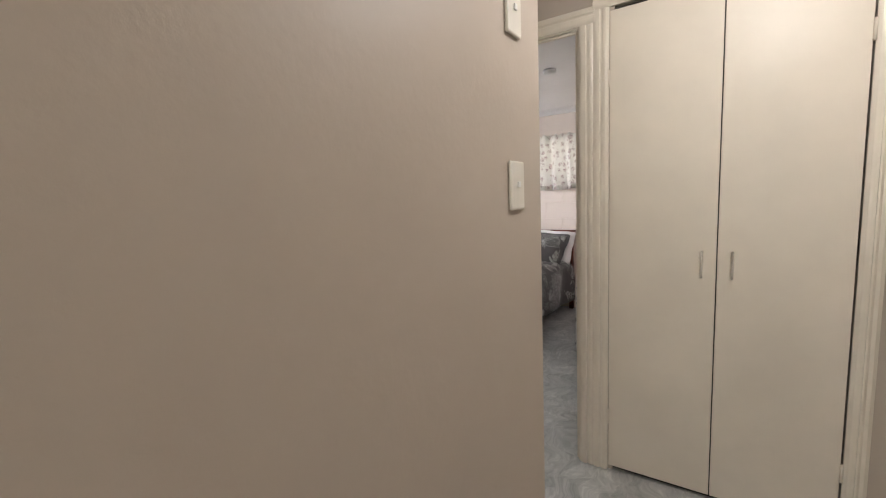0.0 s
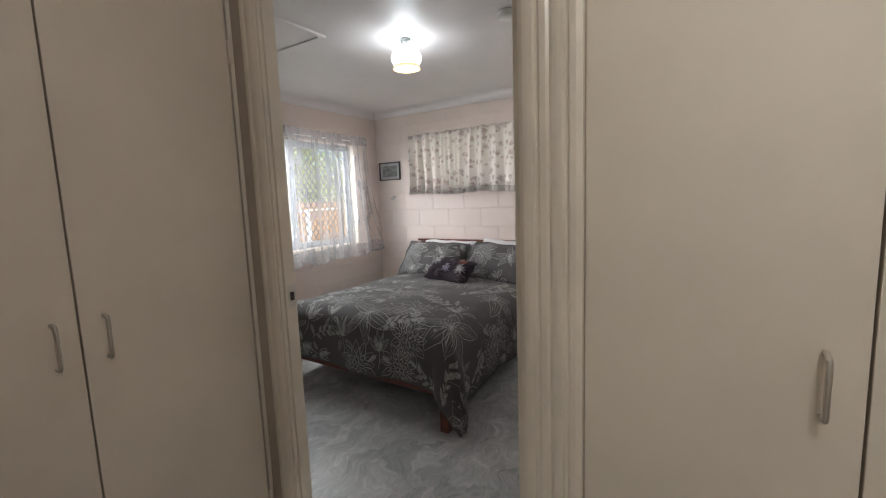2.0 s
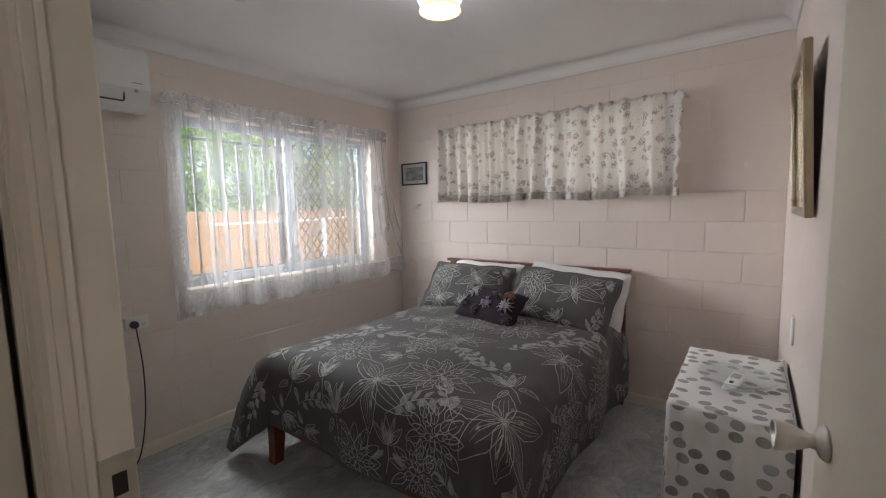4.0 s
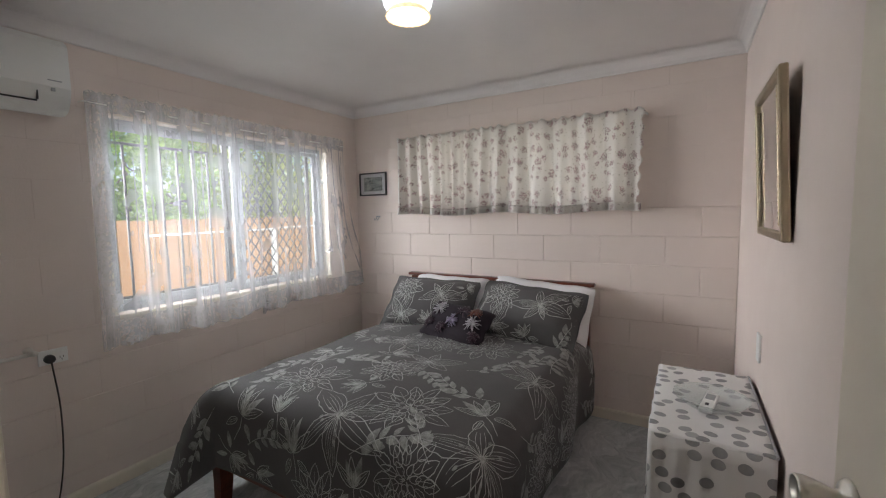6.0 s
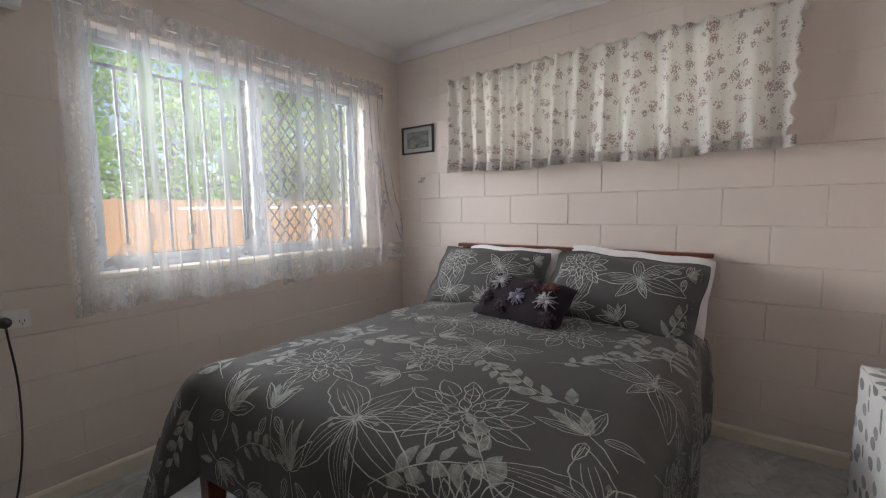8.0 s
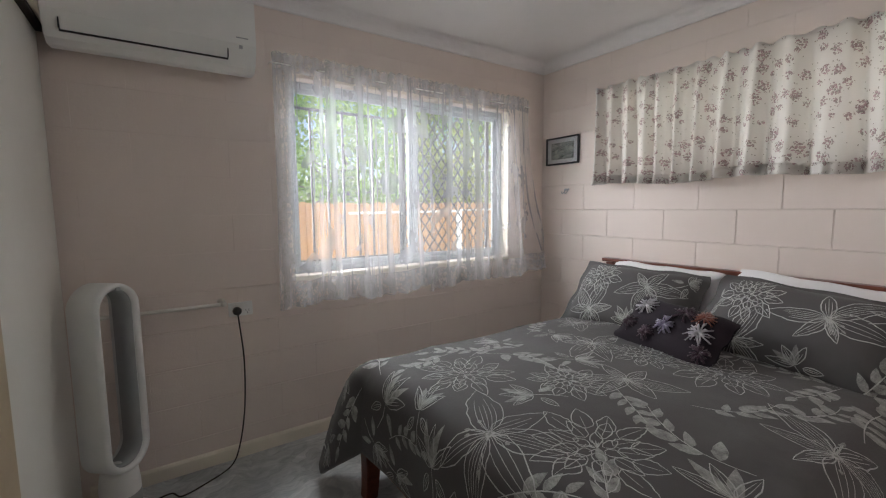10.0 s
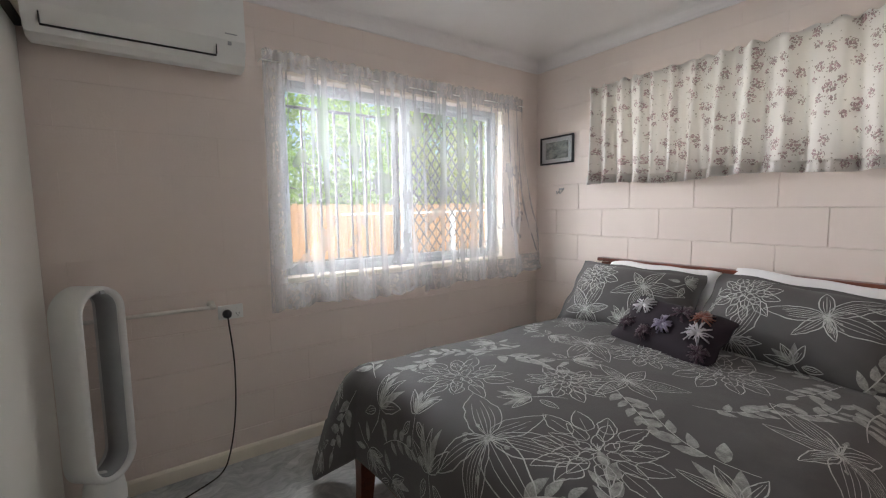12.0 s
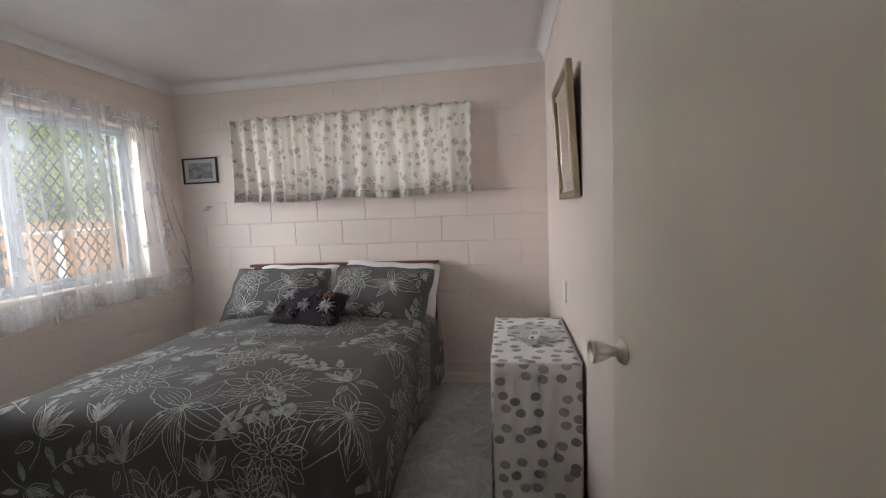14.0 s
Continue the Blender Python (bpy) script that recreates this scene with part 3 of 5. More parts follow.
part("jamb", box(DX1, DX1 + 0.02, YH - 0.004, YF + 0.004, 0, DTOP + 0.02, 0.002), M_TRIM, df)
part("head_jamb", box(DX0, DX1, YH - 0.004, YF + 0.004, DTOP, DTOP + 0.02, 0.002), M_TRIM, df)
part("door_stop", box(DX0, DX0 + 0.012, YH + 0.008, YF - 0.04, 0, DTOP, 0.002), M_TRIM, df)
part("door_stop", box(DX1 - 0.012, DX1, YH + 0.008, YF - 0.04, 0, DTOP, 0.002), M_TRIM, df)
part("door_stop", box(DX0 + 0.012, DX1 - 0.012, YH + 0.008, YF - 0.04, DTOP - 0.012, DTOP, 0.002), M_TRIM, df)
part("architrave", moulding("a", ('x', YH, DX0 - 0.008, 0.0, DTOP + 0.008, -1), 0.075, 0.02), M_TRIM, df)
part("architrave", moulding("a", ('x', YH, DX1 + 0.008, 0.0, DTOP + 0.008, 1), 0.075, 0.02), M_TRIM, df)
part("architrave", moulding_across(DX0 - 0.083, DX1 + 0.083, YH, DTOP + 0.009, 0.075, 0.02), M_TRIM, df)
sp = part("strike_plate", box(DX0 - 0.001, DX0 + 0.003, YF - 0.036, YF + 0.003, 1.05, 1.13, 0.001), M_CHROME, df, "small steel strike plate")
part("latch_hole", box(DX0 + 0.002, DX0 + 0.004, YF - 0.024, YF - 0.008, 1.075, 1.105), M_SHADOWGAP, sp)


def architrave_room(x, sgn, name):
    bm = bmesh.new()
    box(min(x, x + sgn * 0.07), max(x, x + sgn * 0.07), YF, YF + 0.007, 0, DTOP + 0.07, 0.002, bm=bm)
    return bm


part("architrave", architrave_room(DX0 - 0.008, -1, "l"), M_TRIM, df)

# ---- hall cupboards ----


def d_handle(bm, x, y, z0, z1, axis):
    """D-shaped bar handle; axis 'y': stands out towards -y, 'x': towards +x."""
    o = 0.028
    pts = [(0, z0), (o * 0.75, z0 + 0.002), (o, z0 + 0.012), (o, (z0 + z1) / 2), (o, z1 - 0.012), (o * 0.75, z1 - 0.002), (0, z1)]
    line = [(x, y - d, z) if axis == 'y' else (x + d, y, z) for d, z in pts]
    return tube(smooth_line(line, 4), 0.0052, 10, bm)


def cupboard(name, axis, face, a0, mid, a1, label):
    """Pair of tall flush doors in an architrave frame, face at the given plane."""
    at = ((a0 + a1) / 2, face, 0) if axis == 'y' else (face, (a0 + a1) / 2, 0)
    ob = thing(name, at, label, "cupboard")

    def slab(s0, s1, z0, z1, d0, d1, bev=0.002):
        if axis == 'y':
            return box(s0, s1, face + d0, face + d1, z0, z1, bev)
        return box(face - d1, face - d0, s0, s1, z0, z1, bev)

    # near-black sheet behind the doors makes the gaps between them read as shaded
    part("body", slab(a0, a1, 0.0, 2.25, 0.03, 0.045, 0), M_SHADOWGAP, ob, "dark sheet behind the doors, shade for the gaps")
    g = 0.0022
    for i, (s0, s1, hs) in enumerate(((a0 + g, mid - g, mid - 0.055), (mid + g, a1 - g, mid + 0.055))):
        dr = part("door", slab(s0, s1, 0.022, 2.235, 0.006, 0.026), M_DOOR, ob)
        hb = d_handle(bmesh.new(), hs, face + 0.006, 1.035, 1.145, 'y') if axis == 'y' else d_handle(bmesh.new(), face - 0.006, hs, 1.013, 1.131, 'x')
        part("handle", hb, M_CHROME, dr, "satin steel bar handle", True)
        for z in (0.25, 1.90):
            e = s0 - 0.003 if i == 0 else s1 + 0.003
            hin = bmesh.new()
            if axis == 'y':
                lathe([(0.006, 0), (0.006, 0.075)], (e, face + 0.001, z), 'Z', 10, hin)
            else:
                lathe([(0.006, 0), (0.006, 0.075)], (face - 0.001, e, z), 'Z', 10, hin)
            part("hinge", hin, M_DOOR, dr, "painted barrel hinge", True)
    return ob


cu = cupboard("hall_cupboard", 'y', YH - 0.012, -0.42, 0.02, 0.452, "tall cream two-door hall cupboard with steel bar handles beside the doorway")
part("architrave", moulding("a", ('x', YH, -0.495, 0.0, 2.25, 1), 0.073, 0.022), M_TRIM, cu)
part("architrave", moulding("a", ('x', YH, 0.456, 0.0, 2.25, 1), 0.07, 0.022), M_TRIM, cu)
part("architrave", moulding_across(-0.492, 0.526, YH, 2.252, 0.075, 0.022), M_TRIM, cu)
cu2 = cupboard("hall_cupboard", 'x', CUPX, 1.42, 1.880, 2.372, "tall cream two-door hall cupboard standing square to the doorway")
part("frame_post", box(CUPX - 0.03, CUPX + 0.004, NIB, 1.418, 0, 2.25, 0.003), M_TRIM, cu2)
part("frame_post", box(CUPX - 0.03, CUPX - 0.008, 2.3785, 2.3935, 0, 2.25, 0.002), M_TRIM, cu2)
part("frame_head", box(CUPX - 0.03, CUPX + 0.004, NIB, 2.375, 2.245, 2.262, 0.003), M_TRIM, cu2)


def wall_switch(y, z, label):
    ob = thing("light_switch", (HX0, y, z), label, "light switch", "hall switches")
    bm = box(HX0 + 0.0005, HX0 + 0.010, y - 0.037, y + 0.037, z - 0.058, z + 0.058, 0.004)
    part("plate", bm, M_OFFWHITE, ob)
    rk = box(HX0 + 0.0095, HX0 + 0.0145, y - 0.007, y + 0.007, z - 0.004, z + 0.010, 0.002)
    part("rocker", rk, M_WHITE, ob)
    return ob


wall_switch(1.227, 1.446, "single cream plastic light switch on the hall wall")
wall_switch(1.227, 1.849, "single cream plastic light switch higher on the hall wall")

# hall window behind the walker
hwin = thing("hall_window", (0.35, HY0, 1.05), "plain white framed hall window", "window", kind="structure")
for a in ((-0.15, -0.11, 1.05, 2.15), (0.81, 0.85, 1.05, 2.15), (-0.11, 0.81, 1.05, 1.09), (-0.11, 0.81, 2.11, 2.15)):
    part("window_frame", box(a[0], a[1], HY0 - 0.07, HY0 - 0.03, a[2], a[3], 0.003), M_ALU, hwin)
pn = part("pane", box(-0.11, 0.81, HY0 - 0.053, HY0 - 0.048, 1.09, 2.11), M_GLASS, hwin)
pn.visible_shadow = False

# ---- bedroom door, folded back against the side wall ----
dr = thing("bedroom_door", (HINGE - 0.005, YF + 0.012, 0.0), "cream flush bedroom door standing wide open", "door")
LEAF = 0.845
part("leaf", box(HINGE - 0.005 - LEAF, HINGE - 0.005, YF + 0.012, YF + 0.047, 0.012, 2.17, 0.002), M_DOOR, dr)
KX, KZ = HINGE - LEAF + 0.055, 1.005
for s, y0 in ((-1, YF + 0.012),):
    prof = [(0.0, -0.001), (0.032, 0.0), (0.032, 0.003), (0.027, 0.010), (0.014, 0.014), (0.012, 0.022), (0.016, 0.032), (0.022, 0.046), (0.026, 0.060), (0.027, 0.072), (0.025, 0.076), (0.021, 0.075), (0.018, 0.070), (0.0, 0.069)]
    part("knob", lathe([(r, s * h) for r, h in prof], (KX, y0, KZ), 'Y', 28), M_CHROME, dr, "round satin steel door knob", True)
for z in (0.2, 1.9):
    part("hinge", lathe([(0.006, 0), (0.006, 0.09)], (HINGE - 0.004, YF + 0.008, z), 'Z', 10), M_CHROME, dr, "", True)
dr.rotation_euler = (0, 0, radians(-82.5))

# ---- sliding wardrobe on the front wall ----
rob = thing("sliding_wardrobe", (-2.7, 2.43, 0), "white sliding wardrobe doors with beige timber stiles", "wardrobe")
rd = part("door", box(XL + 0.006, -2.60, 2.405, 2.425, 0.03, 2.06, 0.002), M_ROBE, rob)
rd2 = part("door", box(-2.470, -1.80, 2.440, 2.460, 0.03, 2.06, 0.002), M_ROBE, rob)
part("stile", box(-2.66, -2.487, 2.428, 2.463, 0.03, 2.06, 0.002), M_STILE, rd2, "beige timber edge stile")
# solid dark strips put in for shade: beside the stile and at the wall
part("pull_strip", box(-2.486, -2.471, 2.445, 2.4595, 0.03, 2.06, 0.001), M_SHADOWGAP, rd2, "dark strip in place of a shaded finger-pull groove")
part("side_strip", box(XL + 0.001, XL + 0.005, 2.40, 2.424, 0.0, 2.06), M_SHADOWGAP, rob, "dark shadow line at the wall")
part("top_track", box(XL + 0.001, -1.79, 2.40, YF - 0.003, 2.064, 2.082, 0.001), M_SHADOWGAP, rob, "dark steel top track")
part("pelmet", box(XL + 0.001, -1.79, YF - 0.004, YF + 0.016, 2.084, 2.19, 0.003), M_TRIM, rob)
part("bottom_track", box(XL + 0.012, -1.79, 2.40, YF, 0.0005, 0.018, 0.002), M_ALU, rob)

# ---- window ----
win = thing("window_1", (XL - 0.09, (WY0 + WY1) / 2, WZ0), "white aluminium sliding window in a block wall", "window", kind="structure")
FX = XL - 0.11
WM = 4.24
for a in ((WY0, WY0 + 0.035, WZ0, WZ1), (WY1 - 0.035, WY1, WZ0, WZ1), (WY0 + 0.035, WY1 - 0.035, WZ0, WZ0 + 0.035), (WY0 + 0.035, WY1 - 0.035, WZ1 - 0.035, WZ1)):
    part("window_frame", box(FX - 0.03, FX + 0.03, a[0], a[1], a[2], a[3], 0.003), M_ALU, win)
for n, (a, b, dx) in enumerate(((WY0 + 0.035, WM + 0.03, 0.012), (WM - 0.03, WY1 - 0.035, -0.012))):
    sash = bmesh.new()
    x0, x1 = FX + dx - 0.010, FX + dx + 0.010
    box(x0, x1, a, a + 0.032, WZ0 + 0.035, WZ1 - 0.035, 0.002, sash)
    box(x0, x1, b - 0.032, b, WZ0 + 0.035, WZ1 - 0.035, 0.002, sash)
    box(x0, x1, a + 0.032, b - 0.032, WZ0 + 0.035, WZ0 + 0.063, 0.002, sash)
    box(x0, x1, a + 0.032, b - 0.032, WZ1 - 0.063, WZ1 - 0.035, 0.002, sash)
    so = part("sash", sash, M_ALU, win)
    pn = part("pane", box(FX + dx - 0.002, FX + dx + 0.002, a + 0.030, b - 0.030, WZ0 + 0.061, WZ1 - 0.061), M_GLASS, so)
    pn.visible_shadow = False
part("window_sill", box(XL - 0.08, XL + 0.012, WY0 - 0.01, WY1 + 0.01, WZ0 - 0.022, WZ0 - 0.001, 0.003), M_TRIM, win)
for y0, y1 in ((WY0 - 0.001, WY0 + 0.006), (WY1 - 0.006, WY1 + 0.001)):
    part("reveal_lining", box(XL - 0.08, XL - 0.002, y0, y1, WZ0, WZ1), M_TRIM, win)

hiw = thing("window_2", (-2.145, YB + 0.1, HW[2]), "white framed high window behind the rose curtain", "window", kind="structure")
for a in ((HW[0], HW[0] + 0.035, HW[2], HW[3]), (HW[1] - 0.035, HW[1], HW[2], HW[3]), (HW[0] + 0.035, HW[1] - 0.035, HW[2], HW[2] + 0.035), (HW[0] + 0.035, HW[1] - 0.035, HW[3] - 0.035, HW[3]), (-2.165, -2.125, HW[2] + 0.035, HW[3] - 0.035)):
    part("window_frame", box(a[0], a[1], YB + 0.09, YB + 0.13, a[2], a[3], 0.003), M_ALU, hiw)
for a, b in ((HW[0] + 0.035, -2.165), (-2.125, HW[1] - 0.035)):
    pn = part("pane", box(a, b, YB + 0.108, YB + 0.112, HW[2] + 0.035, HW[3] - 0.035), M_GLASS, hiw)
    pn.visible_shadow = False

# security grille outside: diamond mesh over one half, upright bars over the other
gr = thing("security_grille", (XL - 0.23, (WY0 + WY1) / 2, WZ0), "pale steel security grille coloured dark as backlit, diamond mesh, upright bars", "grille")
GX = XL - 0.235
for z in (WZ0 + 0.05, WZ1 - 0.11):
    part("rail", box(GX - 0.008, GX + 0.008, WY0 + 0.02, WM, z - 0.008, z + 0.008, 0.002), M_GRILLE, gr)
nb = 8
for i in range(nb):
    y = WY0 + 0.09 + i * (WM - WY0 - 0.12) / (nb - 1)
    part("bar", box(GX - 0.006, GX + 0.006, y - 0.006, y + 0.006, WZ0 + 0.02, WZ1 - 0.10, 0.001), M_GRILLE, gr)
for i in (2, 4):
    y = WY0 + 0.09 + (i + 0.5) * (WM - WY0 - 0.12) / (nb - 1)
    for dz, s in ((0.0, 1), (0.0, -1)):
        pts = []
        for k in range(26):
            a = k / 25 * 3.6 * math.pi
            r = 0.034 * (1 - k / 34)
            pts.append((GX, y + s * (0.004 + 0.026 - r * math.cos(a) * 0.7), WZ0 + 0.24 + s * 0.062 + r * math.sin(a) * s))
        part("scroll", tube(pts, 0.0035, 6), M_GRILLE, gr, "curled iron scroll", True)
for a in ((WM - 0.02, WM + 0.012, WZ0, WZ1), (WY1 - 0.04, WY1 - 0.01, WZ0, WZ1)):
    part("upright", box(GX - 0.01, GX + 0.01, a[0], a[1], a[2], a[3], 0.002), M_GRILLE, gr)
dm = bmesh.new()
p = 0.075
y0, y1, z0, z1 = WM + 0.012, WY1 - 0.04, WZ0 + 0.02, WZ1 - 0.02
for s in (1, -1):
    k = -40
    while k < 60:
        c = (z0 if s == 1 else z1) + k * p * 1.35
        # clip the slanted wire to the frame
        def zz(y):
            return c + s * 1.35 * (y - y0)
        lo, hi = sorted(((z0 - c) / (s * 1.35) + y0, (z1 - c) / (s * 1.35) + y0))
        ya, yb = max(y0, lo), min(y1, hi)
        if yb - ya > 0.01:
            tube([(GX + 0.003 * s, ya, zz(ya)), (GX + 0.003 * s, yb, zz(yb))], 0.0058, 5, dm)
        k += 1
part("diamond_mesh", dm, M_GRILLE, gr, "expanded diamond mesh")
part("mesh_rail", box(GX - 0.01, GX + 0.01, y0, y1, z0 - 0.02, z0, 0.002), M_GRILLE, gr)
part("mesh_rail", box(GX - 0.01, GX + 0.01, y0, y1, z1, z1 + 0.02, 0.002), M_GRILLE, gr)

# eave over the window and roof over the house
solo("eave", box(-4.75, XL - 0.2, 0.0, 6.0, 2.62, 2.70, 0.004), M_EAVE, "painted eave lining over the window", "eave", "structure")
solo("roof", box(-4.8, 1.6, -2.6, 6.0, 2.71, 2.85, 0.004), M_ROOF, "flat roof over the rooms", "roof", "structure")

# ---- bed ----
BX0, BX1, BY0, BY1 = -2.99, -1.50, 3.52, 5.33
BTOP = 0.645
bed = thing("bed", ((BX0 + BX1) / 2, (BY0 + BY1) / 2, 0), "red-stained timber queen bed frame with a low headboard", "bed")
part("headboard", box(BX0 + 0.01, BX1 - 0.01, BY1 + 0.002, BY1 + 0.024, 0.50, 0.955, 0.004), M_BEDWOOD, bed)
part("head_cap", box(BX0 - 0.03, BX1 + 0.03, BY1 - 0.018, BY1 + 0.04, 0.955, 0.978, 0.006), M_BEDWOOD, bed)
for x in (BX0, BX1 - 0.05):
    part("head_post", box(x, x + 0.05, BY1 - 0.01, BY1 + 0.038, 0, 0.953, 0.005), M_BEDWOOD, bed)


def foot_leg(x):
    """Square leg with a slight outward sweep."""
    bm = bmesh.new()
    rings = []
    for z, w, o in ((0.0, 0.030, 0.012), (0.05, 0.031, 0.006), (0.14, 0.034, 0.0), (0.34, 0.036, 0.0)):
        rings.append([bm.verts.new((x + sx * w, BY0 + 0.01 - o + sy * w, z)) for sx, sy in ((-1, -1), (1, -1), (1, 1), (-1, 1))])
    for a, b in zip(rings, rings[1:]):
        for i in range(4):
            bm.faces.new((a[i], a[(i + 1) % 4], b[(i + 1) % 4], b[i]))
    bm.faces.new(rings[0])
    bm.faces.new(rings[-1])
    bmesh.ops.bevel(bm, geom=bm.edges[:], offset=0.003, segments=1, affect='EDGES')
    return bm


for x in (BX0 + 0.03, BX1 - 0.03):
    part("leg", foot_leg(x), M_BEDWOOD, bed)
part("foot_rail", box(BX0 + 0.06, BX1 - 0.06, BY0 - 0.008, BY0 + 0.018, 0.215, 0.345, 0.005), M_BEDWOOD, bed)
for x in (BX0, BX1 - 0.025):
    part("side_rail", box(x, x + 0.025, BY0 + 0.05, BY1 - 0.012, 0.215, 0.345, 0.005), M_BEDWOOD, bed)
for i in range(9):
    y = BY0 + 0.15 + i * 0.19
    part("slat", box(BX0 + 0.027, BX1 - 0.027, y, y + 0.07, 0.30, 0.32, 0.002), M_BEDWOOD, bed)
mat = solo("mattress", box(BX0 + 0.04, BX1 - 0.04, BY0 + 0.03, BY1 - 0.03, 0.347, 0.60, 0.05, seg=4), M_LINEN, "white mattress under the quilt", "mattress", smooth=True)

OV, OVF = 0.42, 0.345         # how far the quilt hangs over the sides and the foot
QR = 0.10


def hang(o):
    """Cloth past an edge: sideways and downwards run for an overhang of o metres."""
    if o <= 0:
        return 0.0, 0.0
    arc = QR * math.pi / 2
    if o < arc:
        a = o / QR
        return QR * math.sin(a), QR * (1 - math.cos(a))
    return QR, QR + (o - arc)


QX0, QX1, QY0, QY1 = BX0 + 0.08, BX1 - 0.08, BY0 + 0.08, BY1 - 0.10


def quilt(u, v):
    a = QX0 - OV - 0.10 + u * (QX1 - QX0 + 2 * OV + 0.20)
    b = QY0 - OVF - 0.10 + v * (QY1 - QY0 + OVF + 0.10)
    ox = max(QX0 - a, a - QX1, 0.0)
    oy = max(QY0 - b, 0.0)
    sx = -1 if a < QX0 else 1
    if ox > 0 and oy > 0:
        # the corner hangs as one deep fold
        r = math.hypot(ox, oy)
        m, k = max(ox, oy), min(ox, oy)
        side, drop = hang(m + 0.40 * k)
        px, py = side * (ox / r) ** 0.75, side * (oy / r) ** 0.75
        flare = (0.48 if sx < 0 else 0.30) * k
        px += flare * ox / r
        py += flare * oy / r
    else:
        sdx, dzx = hang(ox)
        sdy, dzy = hang(oy)
        px, py, drop = sdx, sdy, dzx + dzy
    x = min(max(a, QX0), QX1) + sx * px
    y = max(b, QY0) - py
    w = min(1.0, drop / 0.25)
    # hanging cloth waves, lying cloth is softly puffed
    f = 0.016 * w * (math.sin(7.5 * (a if oy > ox else b) + 1.3 * math.sin(3.1 * b + 2 * a)))
    if ox >= oy and ox > 0:
        x += sx * (f + (0.10 if sx < 0 else 0.02) * w)
    elif oy > 0:
        y -= f + 0.015 * w
    n = noise.noise(Vector((a * 2.1, b * 2.1, 0.3))) * 0.016 + noise.noise(Vector((a * 6.0, b * 5.0, 4.0))) * 0.006
    mid = 1 - abs((a - (QX0 + QX1) / 2) / ((QX1 - QX0) / 2)) ** 2
    z = BTOP + 0.02 * max(mid, -0.5) * (1 - w) + n * (1 - 0.5 * w) - drop
    if v > 0.80:
        z -= 0.03 * (v - 0.80) / 0.2
    return Vector((x, y, max(z, 0.05)))


def quilt_uv(u, v):
    return (u * (QX1 - QX0 + 2 * OV + 0.20), v * (QY1 - QY0 + OVF + 0.10))


q = solo("quilt", grid(quilt, 150, 140, quilt_uv), M_DUVET, "charcoal quilt cover printed with pale line-drawn flowers, draped over the bed", "quilt", smooth=True)
thicken(q, 0.018)

# ---- printed flowers: ink lines and washes laid on the cloth, drawn in the cloth's own metres ----


class Motif:
    """One printed motif: ribbons of ink and filled leaves in a flat local plane."""

    def __init__(self, seed):
        self.rnd = random.Random(seed)
        self.lines, self.fills = [], []

    def petal(self, ang, r0, r1, half, veins=0, bend=0.0, fill=False, n=10):
        """Pointed petal along a direction, its outline drawn or filled, with veins from its foot."""
        rnd = self.rnd
        d, s_ = Vector((math.cos(ang), math.sin(ang))), Vector((-math.sin(ang), math.cos(ang)))
        skew = rnd.uniform(0.62, 0.85)

        def at(t, k):
            w = half * math.sin(math.pi * t ** skew) ** 0.85
            return d * (r0 + (r1 - r0) * t) + s_ * (w * k + bend * (r1 - r0) * t * t)
        wob = [rnd.uniform(0.9, 1.1) for _ in range(2 * n + 2)]
        left = [at(i / n, 1.0 * wob[i]) for i in range(n + 1)]
        right = [at(i / n, -1.0 * wob[n + i]) for i in range(n + 1)]
        if fill:
            self.fills.append((left, right))
        else:
            self.lines.append((left, 1.0))
            self.lines.append((right, 1.0))
        for v in range(veins):
            k = (v + 1) / (veins + 1) * 2 - 1
            end = rnd.uniform(0.55, 0.92)
            self.lines.append(([at(end * i / 6, k * 0.82) for i in range(7)], 0.55))

    def stroke(self, pts, w=1.0):
        self.lines.append(([Vector(p_) for p_ in pts], w))


def lily(seed, r):
    """Open lily: six long veined petals, stamens with blunt tips."""
    m = Motif(seed)
    for k in range(6):
        a = k * math.pi / 3 + m.rnd.uniform(-0.22, 0.22)
        ln = r * (m.rnd.uniform(0.88, 1.08) if k in (0, 3, 4) else m.rnd.uniform(0.55, 0.8))
        m.petal(a, 0.02 * r, ln, ln * m.rnd.uniform(0.15, 0.23), 3 if k % 2 else 5, m.rnd.uniform(-0.18, 0.18))
    for k in range(5):
        a = m.rnd.uniform(0, 6.28)
        ln = r * m.rnd.uniform(0.22, 0.34)
        e = Vector((math.cos(a), math.sin(a))) * ln
        m.stroke([e * 0.05, e * 0.5, e], 0.7)
        m.petal(a, ln * 0.92, ln * 1.22, r * 0.022, 0, 0, True, 4)
    m.petal(m.rnd.uniform(0, 6), -0.045 * r, 0.05 * r, r * 0.05, 0, 0, True, 6)
    return m


def dahlia(seed, r):
    """Full round flower of three rings of pointed petals."""
    m = Motif(seed)
    for ring, (n, r0, r1, half) in enumerate(((11, 0.46, 1.0, 0.145), (9, 0.26, 0.70, 0.115), (6, 0.10, 0.40, 0.085))):
        for k in range(n):
            a = (k + 0.5 * ring) * 2 * math.pi / n + m.rnd.uniform(-0.12, 0.12)
            m.petal(a, r * r0, r * r1 * m.rnd.uniform(0.86, 1.08), r * half * m.rnd.uniform(0.85, 1.15), 1 if ring < 2 else 0, m.rnd.uniform(-0.15, 0.15))
    for k in range(9):
        a = m.rnd.uniform(0, 6.28)
        e = Vector((math.cos(a), math.sin(a))) * r
        m.stroke([e * 0.03, e * 0.08, e * m.rnd.uniform(0.13, 0.24)], 0.9)
    return m


